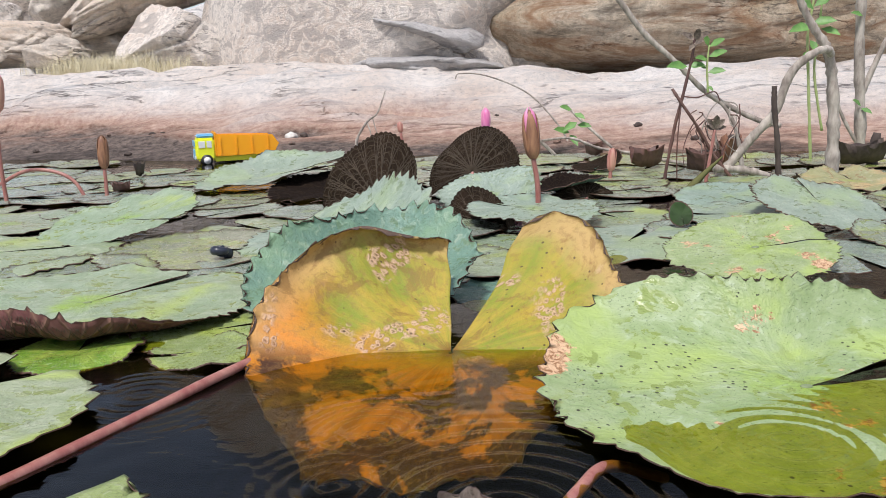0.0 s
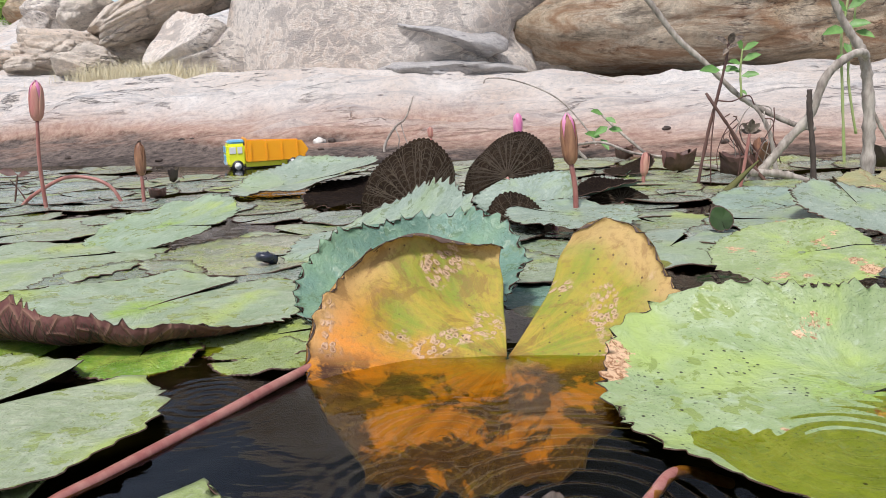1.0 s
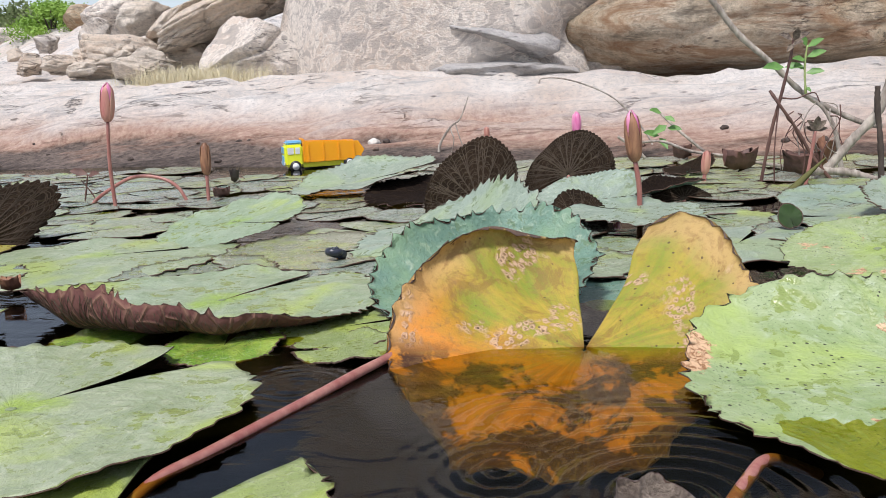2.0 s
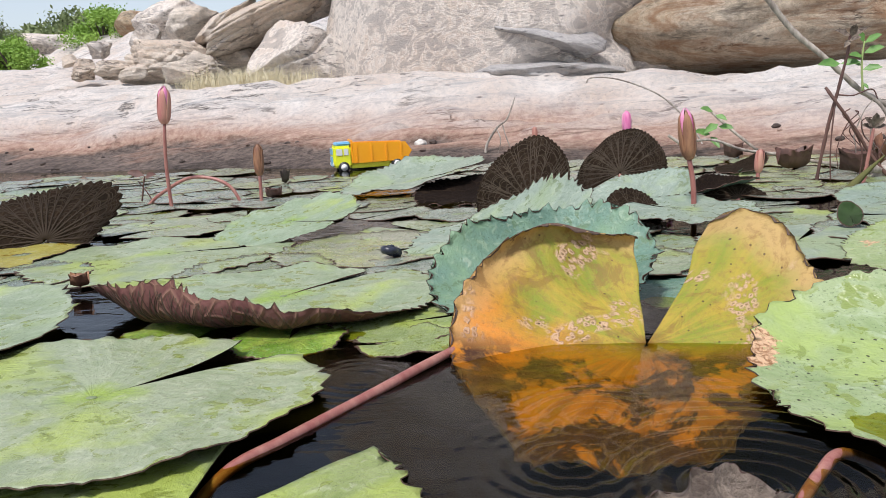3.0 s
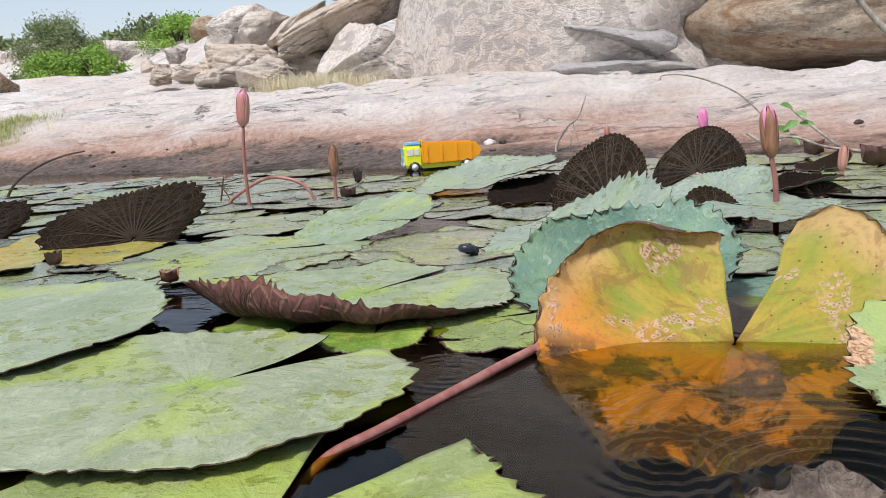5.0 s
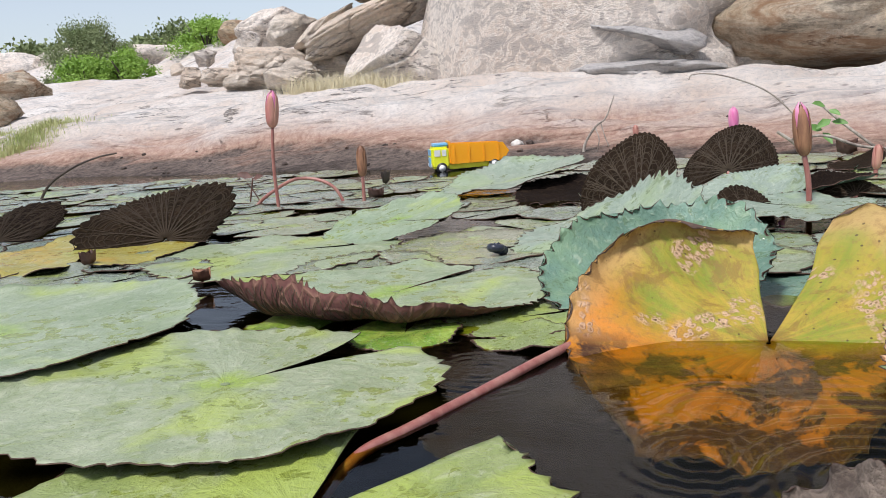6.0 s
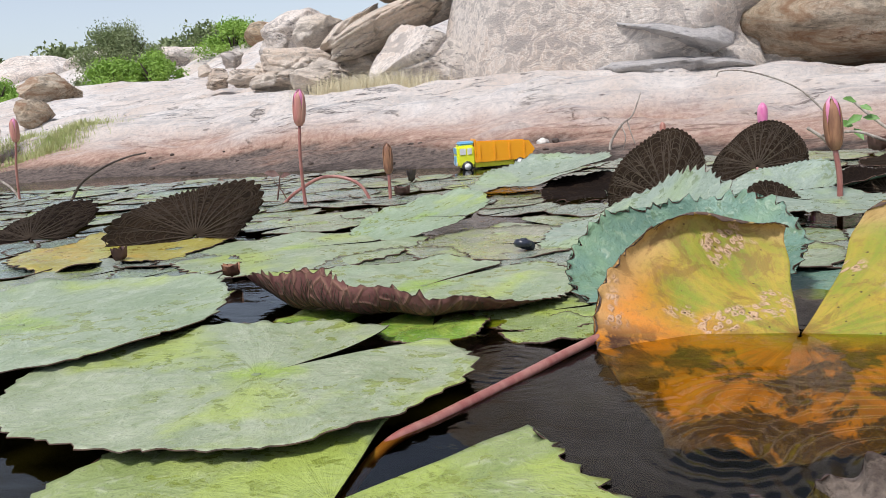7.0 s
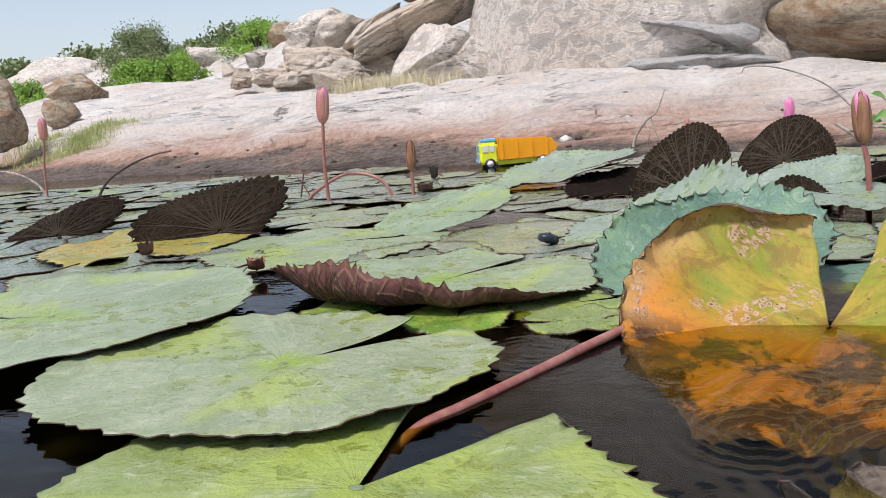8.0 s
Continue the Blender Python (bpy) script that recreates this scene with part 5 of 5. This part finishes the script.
branch_thing("green seedling climbing a bare branch", [([(0.511, 1.58, 0.142), (0.508, 1.58, 0.187), (0.511, 1.58, 0.225)], 0.0022, 0.0015)], STEM_GREEN,
    [((0.511, 1.58, 0.222), (0.8, -0.3, 0.4), 0.028), ((0.511, 1.58, 0.222), (-0.5, -0.3, 0.8), 0.026), ((0.510, 1.58, 0.205), (0.9, -0.4, 0.25), 0.032), ((0.509, 1.58, 0.20), (-0.8, -0.4, 0.1), 0.028),
     ((0.509, 1.58, 0.178), (0.9, -0.3, 0.05), 0.030), ((0.508, 1.58, 0.185), (-0.9, -0.3, 0.3), 0.022), ((0.51, 1.58, 0.155), (0.5, -0.3, -0.6), 0.014), ((0.474, 1.58, 0.19), (-0.95, -0.3, 0.0), 0.04), ((0.474, 1.58, 0.19), (0.9, -0.3, 0.0), 0.03)], HERB, seed=17, name="seedling", category="plant")
branch_thing("tall green herb behind the grey stems", [
    ([(0.742, 1.7, -0.01), (0.733, 1.7, 0.116), (0.727, 1.7, 0.2), (0.725, 1.7, 0.242), (0.733, 1.7, 0.303), (0.735, 1.7, 0.35)], 0.003, 0.002),
    ([(0.760, 1.7, 0.06), (0.748, 1.7, 0.12), (0.740, 1.7, 0.18), (0.745, 1.7, 0.25), (0.75, 1.7, 0.32)], 0.0026, 0.002)], STEM_GREEN,
    [((0.727, 1.69, 0.255), (-0.9, -0.2, -0.2), 0.045), ((0.727, 1.69, 0.26), (0.9, -0.2, 0.05), 0.042), ((0.726, 1.69, 0.23), (0.3, -0.4, -0.9), 0.03), ((0.727, 1.69, 0.21), (-0.6, -0.3, -0.7), 0.03),
     ((0.73, 1.69, 0.285), (-0.8, -0.2, 0.5), 0.04), ((0.73, 1.69, 0.29), (0.8, -0.2, 0.5), 0.04), ((0.735, 1.69, 0.31), (0.3, -0.5, 0.8), 0.035), ((0.725, 1.69, 0.19), (-0.9, -0.2, -0.1), 0.022), ((0.745, 1.69, 0.25), (0.9, -0.3, -0.4), 0.035)], HERB, seed=19, name="herb", category="plant")
branch_thing("bare pale branch lying over the pads", [
    ([(0.226, 1.72, 0.059), (0.281, 1.7, 0.063), (0.335, 1.7, 0.042), (0.401, 1.7, 0.029), (0.466, 1.68, 0.014), (0.532, 1.66, 0.004)], 0.0024, 0.0036),
    ([(0.286, 1.8, 0.119), (0.326, 1.78, 0.078), (0.372, 1.75, 0.035)], 0.0024, 0.003),
    ([(0.20, 1.72, 0.075), (0.226, 1.72, 0.055), (0.252, 1.72, 0.03)], 0.003, 0.004)], BARK,
    [((0.29, 1.76, 0.115), (-0.7, -0.4, 0.2), 0.03), ((0.295, 1.76, 0.108), (0.5, -0.4, -0.3), 0.026), ((0.30, 1.76, 0.09), (-0.7, -0.3, -0.4), 0.035), ((0.30, 1.76, 0.085), (0.6, -0.3, -0.1), 0.03), ((0.285, 1.76, 0.07), (-0.8, -0.3, 0.2), 0.035), ((0.285, 1.76, 0.066), (0.4, -0.4, -0.6), 0.03)], HERB, seed=23)
branch_thing("long thin bleached twig curving upwards", [([(0.33, 2.19, 0.0), (0.319, 2.2, 0.035), (0.284, 2.2, 0.086), (0.235, 2.2, 0.138), (0.179, 2.2, 0.171), (0.108, 2.2, 0.196), (0.055, 2.2, 0.200), (0.044, 2.2, 0.188)], 0.0024, 0.0016)], BARK, seed=29, name="twig", category="twig")
branch_thing("pink lily stalk with a dried seed head", [([(0.464, 1.42, -0.02), (0.475, 1.42, 0.052), (0.480, 1.42, 0.088)], 0.003, 0.0026)], STALK,
    [((0.480, 1.42, 0.088), (0.6, -0.3, 0.7), 0.022), ((0.480, 1.42, 0.088), (-0.6, -0.3, 0.7), 0.024), ((0.480, 1.42, 0.088), (0.0, -0.5, 1), 0.026), ((0.480, 1.42, 0.088), (-0.9, -0.2, 0.3), 0.02), ((0.48, 1.42, 0.088), (0.9, -0.2, 0.2), 0.018)], DRY, seed=31, name="seed_head", category="stalk")
branch_thing("short charred stump at the waterline", [([(0.814, 1.6, -0.03), (0.812, 1.6, 0.02), (0.818, 1.6, 0.06)], 0.011, 0.007)], BARK_DARK, seed=37, name="stump", category="stump")
branch_thing("weathered log lying in the shallows", [([(0.500, 1.49, 0.018), (0.556, 1.5, 0.012), (0.61, 1.5, -0.004)], 0.007, 0.006)], BARK, seed=41, name="log", category="log")
branch_thing("dry root-like twig at the shore", [
    ([(-0.235, 2.3, 0.0), (-0.229, 2.3, 0.041), (-0.199, 2.3, 0.085), (-0.171, 2.3, 0.107), (-0.146, 2.3, 0.165)], 0.0045, 0.0016),
    ([(-0.200, 2.3, 0.082), (-0.19, 2.29, 0.05), (-0.2, 2.29, 0.01)], 0.002, 0.0012), ([(-0.185, 2.3, 0.095), (-0.175, 2.29, 0.06), (-0.165, 2.29, 0.03)], 0.0018, 0.0012)], BARK, seed=43, name="twig", category="twig")
branch_thing("sprout with two dark leaves among the pads", [([(-0.868, 1.6, -0.01), (-0.858, 1.6, 0.03), (-0.852, 1.6, 0.055)], 0.002, 0.0015), ([(-0.84, 1.6, 0.0), (-0.85, 1.6, 0.02), (-0.868, 1.6, 0.045)], 0.0015, 0.001)], DEAD,
    [((-0.852, 1.6, 0.055), (-0.9, -0.2, 0.25), 0.034), ((-0.852, 1.6, 0.052), (0.9, -0.2, 0.15), 0.03)], DEAD, seed=47, name="sprout", category="plant")


# ---- scraps on the pads and the shore ----
def scrap(x, y, z, size, mat, label, rz=0, seed=1, tall=1.0):
    """A curled bit of dead leaf."""
    rng = random.Random(seed)
    bm = bmesh.new()
    rows = []
    for i in range(7):
        f = i / 6 - 0.5
        rows.append([[bm.verts.new(((f + rng.uniform(-0.04, 0.04)) * size, (g * 0.6 + rng.uniform(-0.03, 0.03)) * size * (1 - 1.6 * f * f),
                                    (abs(g) * 1.1 + 0.5 * f * f + rng.uniform(0, 0.08)) * size * tall - k * 0.0008)) for g in (-0.5, -0.25, 0, 0.25, 0.5)] for k in (0, 1)])
    for a, b in zip(rows, rows[1:]):
        for q in range(4):
            bm.faces.new((a[0][q], b[0][q], b[0][q + 1], a[0][q + 1]))
            bm.faces.new((a[1][q], a[1][q + 1], b[1][q + 1], b[1][q]))
        for q in (0, 4):
            bm.faces.new((a[0][q], a[1][q], b[1][q], b[0][q]))
    bmesh.ops.recalc_face_normals(bm, faces=bm.faces)
    ob = part("dead_leaf", bm, mat)
    ob.matrix_basis = pose(x, y, z, 0, 0, rz)
    return tagged(ob, label, "dead leaf", "dead leaf scraps")


scrap(-0.473, 0.795, 0.007, 0.018, SEPAL_BROWN, "curled orange-brown leaf scrap on a pad", 20, 3, 1.2)
scrap(-0.712, 0.907, 0.007, 0.020, DEAD, "curled dark leaf scrap", 70, 4, 1.4)
scrap(-0.643, 1.845, 0.003, 0.030, BARK_DARK, "upright dark leaf scrap far out", 80, 5, 1.6)


def snail(x, y, z, size, label):
    """A small pond snail: a coiled, tapering shell."""
    bm = bmesh.new()
    line = []
    for k in range(40):
        a = k / 39 * 2 * math.pi * 2.4
        f = 1 - k / 39
        line.append(Vector((math.cos(a) * size * 0.5 * f, math.sin(a) * size * 0.42 * f, size * (0.30 + 0.55 * (1 - f)))))
    rings = []
    for k, p in enumerate(line):
        f = 1 - k / 39
        d = (line[min(k + 1, 39)] - line[max(k - 1, 0)]).normalized()
        side = d.cross(Vector((0, 0, 1))).normalized()
        up = side.cross(d)
        r = size * 0.36 * max(0.06, f) * (1 + 0.05 * math.sin(k * 2.1))
        rings.append([bm.verts.new(p + (side * math.cos(q * math.pi / 5) + up * math.sin(q * math.pi / 5)) * r) for q in range(10)])
    for a, b in zip(rings, rings[1:]):
        for q in range(10):
            bm.faces.new((a[q], a[(q + 1) % 10], b[(q + 1) % 10], b[q]))
    bm.faces.new(rings[0][::-1]), bm.faces.new(rings[-1])
    ob = part("snail_shell", bm, SNAIL)
    ob.matrix_basis = pose(x, y, z, 0, 14, 30)
    return tagged(ob, label, "snail shell")


SNAIL = plain_material("snail_shell", (0.03, 0.035, 0.055), (0.012, 0.013, 0.02), 0.3, 220)
snail(-0.176, 0.928, 0.0035, 0.017, "dark blue-black snail shell on a lily pad")
scrap(-0.560, 1.56, 0.003, 0.030, DEAD, "dark curled leaf scrap at a stalk", 0, 7)
scrap(0.42, 1.66, 0.004, 0.06, DEAD, "maroon curled dead leaf at the shore", 15, 8)
scrap(0.56, 1.62, 0.004, 0.07, SEPAL_BROWN, "russet curled dead leaf under branches", 60, 9, 1.2)
scrap(0.78, 1.58, 0.004, 0.08, BARK_DARK, "dark curled dead leaf beside stems", -10, 10, 0.8)
scrap(0.50, 1.55, 0.004, 0.06, DEAD, "dark curled dead leaf under branches", -30, 11)
scrap(0.36, 1.95, 0.004, 0.04, DEAD, "dark curled dead leaf on the shore", -30, 12, 1.2)
pad(0.338, 1.035, 0.016, 0.0135, LEAF_DARK, LEAF_DARK, "small dark green leaf standing between pads", notch=270, gap=2, rx=60, ry=-15, swell=[(90, 40, 0.3)], seed=61, teeth=24, rings=6, bite=0.02)
rod_thing("leaf_blade", "stiff olive strap leaf jutting from the water", "leaf", [(0.405, 1.30, 0.0), (0.43, 1.31, 0.025), (0.465, 1.32, 0.055)], 0.009, 0.001, OLIVE, 6)


def stone(x, y, size, mat, label, seed):
    """A loose stone on the shore."""
    rng = random.Random(seed)
    bm = bmesh.new()
    bmesh.ops.create_icosphere(bm, subdivisions=3, radius=1)
    for v in bm.verts:
        v.co = v.co * (1 + 0.3 * noise.noise(v.co * 1.5 + Vector((seed, 0, 0))))
        v.co = Vector((v.co.x * size, v.co.y * size * 0.8, v.co.z * size * 0.6))
    ob = part("stone", bm, mat)
    ob.matrix_basis = pose(x, y, land(x, y) + size * 0.35, 0, 0, rng.uniform(0, 360))
    return tagged(ob, label, "stone", "loose stones")


SHELL = plain_material("pale_shell", (0.75, 0.72, 0.66), (0.55, 0.5, 0.44), 0.6, 60)
stone(-0.46, 2.52, 0.020, SHELL, "pale flat stone on the silt", 1)
stone(-0.52, 2.50, 0.016, BARK_DARK, "dark pebble on the silt", 2)
stone(-0.415, 2.49, 0.014, BARK_DARK, "dark pebble on the silt", 3)
stone(-0.62, 2.40, 0.017, BARK_DARK, "dark pebble on the silt", 4)
rng_s = random.Random(8)
for k in range(26):
    sx_ = rng_s.uniform(-2.6, 0.7)
    stone(sx_, shore(sx_) + rng_s.uniform(0.03, 0.5), rng_s.uniform(0.005, 0.013), BARK_DARK if k % 3 else ROCK, "small pebble on the silt", 10 + k)


# ---- grass, bushes and trees ----
def grass(name, x, y, sx, sy, count, high, mat, label, seed):
    """A patch of many thin bent blades."""
    rng = random.Random(seed)
    verts, faces = [], []
    for _ in range(count):
        gx_, gy_ = x + rng.gauss(0, sx * 0.5), y + rng.gauss(0, sy * 0.5)
        z = land(gx_, gy_) - 0.01
        h, a = high * rng.uniform(0.5, 1.2), rng.uniform(0, 6.28)
        dx, dy, w = math.cos(a), math.sin(a), 0.0016 if mat is GRASS else 0.001
        lean = rng.uniform(0.1, 0.7) * h
        n0 = len(verts)
        verts += [(gx_ - dy * w, gy_ + dx * w, z), (gx_ + dy * w, gy_ - dx * w, z),
                  (gx_ - dy * w * 0.7 + dx * lean * 0.35, gy_ + dx * w * 0.7 + dy * lean * 0.35, z + h * 0.6),
                  (gx_ + dy * w * 0.7 + dx * lean * 0.35, gy_ - dx * w * 0.7 + dy * lean * 0.35, z + h * 0.6), (gx_ + dx * lean, gy_ + dy * lean, z + h)]
        faces += [(n0, n0 + 1, n0 + 3, n0 + 2), (n0 + 2, n0 + 3, n0 + 4)]
    me = bpy.data.meshes.new(name)
    me.from_pydata(verts, [], faces)
    me.materials.append(mat)
    return tagged(new(name, me), label, "grass", kind="stuff")


grass("grass", -3.35, 3.66, 0.26, 0.26, 3600, 0.050, GRASS, "tuft of short green grass on the rock", 1)
grass("grass", -3.9, 3.9, 0.26, 0.26, 1100, 0.05, GRASS, "tuft of short green grass on the rock", 2)
grass("dry_grass", -1.72, 4.10, 0.28, 0.14, 4200, 0.12, STRAW, "dry straw grass below the boulders", 3)
grass("dry_grass", -1.46, 4.02, 0.22, 0.06, 700, 0.07, STRAW, "dry straw grass below the boulders", 4)


def bush(x, y, z, sx, sz, count, leaf, mat, label, seed, name="bush", trunk=0.03, base=0.0):
    """A bush or tree: forked limbs and a crown of many small leaves gathered in uneven clumps."""
    rng = random.Random(seed)
    ob = new(name)
    ob.location = (x, y, z)
    bm = bmesh.new()
    ends = []
    for k in range(9):
        a, out, up = rng.uniform(0, 6.28), rng.uniform(0.2, 0.8), rng.uniform(0.5, 0.95)
        end = Vector((math.cos(a) * sx * out, math.sin(a) * sx * 0.8 * out, sz * up))
        tube(bm, spline([Vector((0, 0, -0.1)), Vector((end.x * 0.25, end.y * 0.25, sz * (0.3 * up + base * 0.4))), end], 4), trunk * rng.uniform(0.6, 1), trunk * 0.2, 6)
        ends.append(end)
    part("trunk", bm, BARK_DARK, ob)
    verts, faces = [], []
    clumps = []
    for _ in range(34):
        a, rr = rng.uniform(0, 6.28), rng.uniform(0, 1) ** 0.6
        h = base + (1 - base) * rng.uniform(0.04, 1.0)
        wide = math.sqrt(max(0.05, 1 - max(0, (h - 0.25) / 0.8) ** 2))
        clumps.append((Vector((math.cos(a) * sx * rr * wide, math.sin(a) * sx * 0.8 * rr * wide, h * sz)), rng.uniform(0.14, 0.26)))
    for _ in range(count):
        c, size = rng.choice(clumps)
        p = c + Vector((rng.gauss(0, 1) * size * sx * 0.6, rng.gauss(0, 1) * size * sx * 0.6, rng.gauss(0, 1) * size * sz * 0.5))
        p.z = max(p.z, 0.0)
        d = Vector((rng.gauss(0, 1), rng.gauss(0, 1), rng.gauss(0.4, 0.8))).normalized()
        s = d.orthogonal().normalized()
        n0, le = len(verts), leaf * rng.uniform(0.6, 1.3)
        verts += [p, p + d * le * 0.5 + s * le * 0.25, p + d * le, p + d * le * 0.5 - s * le * 0.25]
        faces.append((n0, n0 + 1, n0 + 2, n0 + 3))
    me = bpy.data.meshes.new("crown")
    me.from_pydata([tuple(v) for v in verts], [], faces)
    me.materials.append(mat)
    crown = new("crown", me)
    crown.parent = ob
    return tagged(ob, label, "bush" if name == "bush" else "tree", "far bushes and trees")


bush(-6.70, 8.45, land(-6.7, 8.45) - 0.05, 0.55, 0.62, 26000, 0.024, FOLIAGE_DARK, "dense olive green bush behind the rocks", 1)
bush(-6.05, 7.55, land(-6.05, 7.55) - 0.05, 0.34, 0.34, 10000, 0.03, FOLIAGE, "bright green low bush on the slope", 2)
bush(-5.6, 7.65, land(-5.6, 7.65) - 0.05, 0.30, 0.36, 8000, 0.03, FOLIAGE, "bright green low bush on the slope", 3)
bush(-5.25, 8.7, land(-5.25, 8.7) - 0.15, 0.50, 0.36, 12000, 0.03, FOLIAGE, "bright green spreading bush", 4)
bush(-7.35, 7.2, land(-7.35, 7.2) - 0.05, 0.40, 0.30, 8000, 0.03, FOLIAGE, "bright green low bush at the slope's edge", 5)
bush(-10.4, 16.0, 1.25, 0.75, 0.95, 5000, 0.09, FOLIAGE_DARK, "far grey-green tree with open crown", 6, "tree", 0.05, 0.35)
for k, (bx, by) in enumerate(((-18.5, 18.0), (-16.5, 18.6), (-14.6, 18.2), (-13.2, 18.9), (-20.5, 17.4))):
    bush(bx, by, 1.5, 1.2, 0.85 + 0.12 * (k % 3), 3000, 0.14, FOLIAGE_DARK, "far hazy green tree line bush", 20 + k, "tree", 0.05, 0.1)
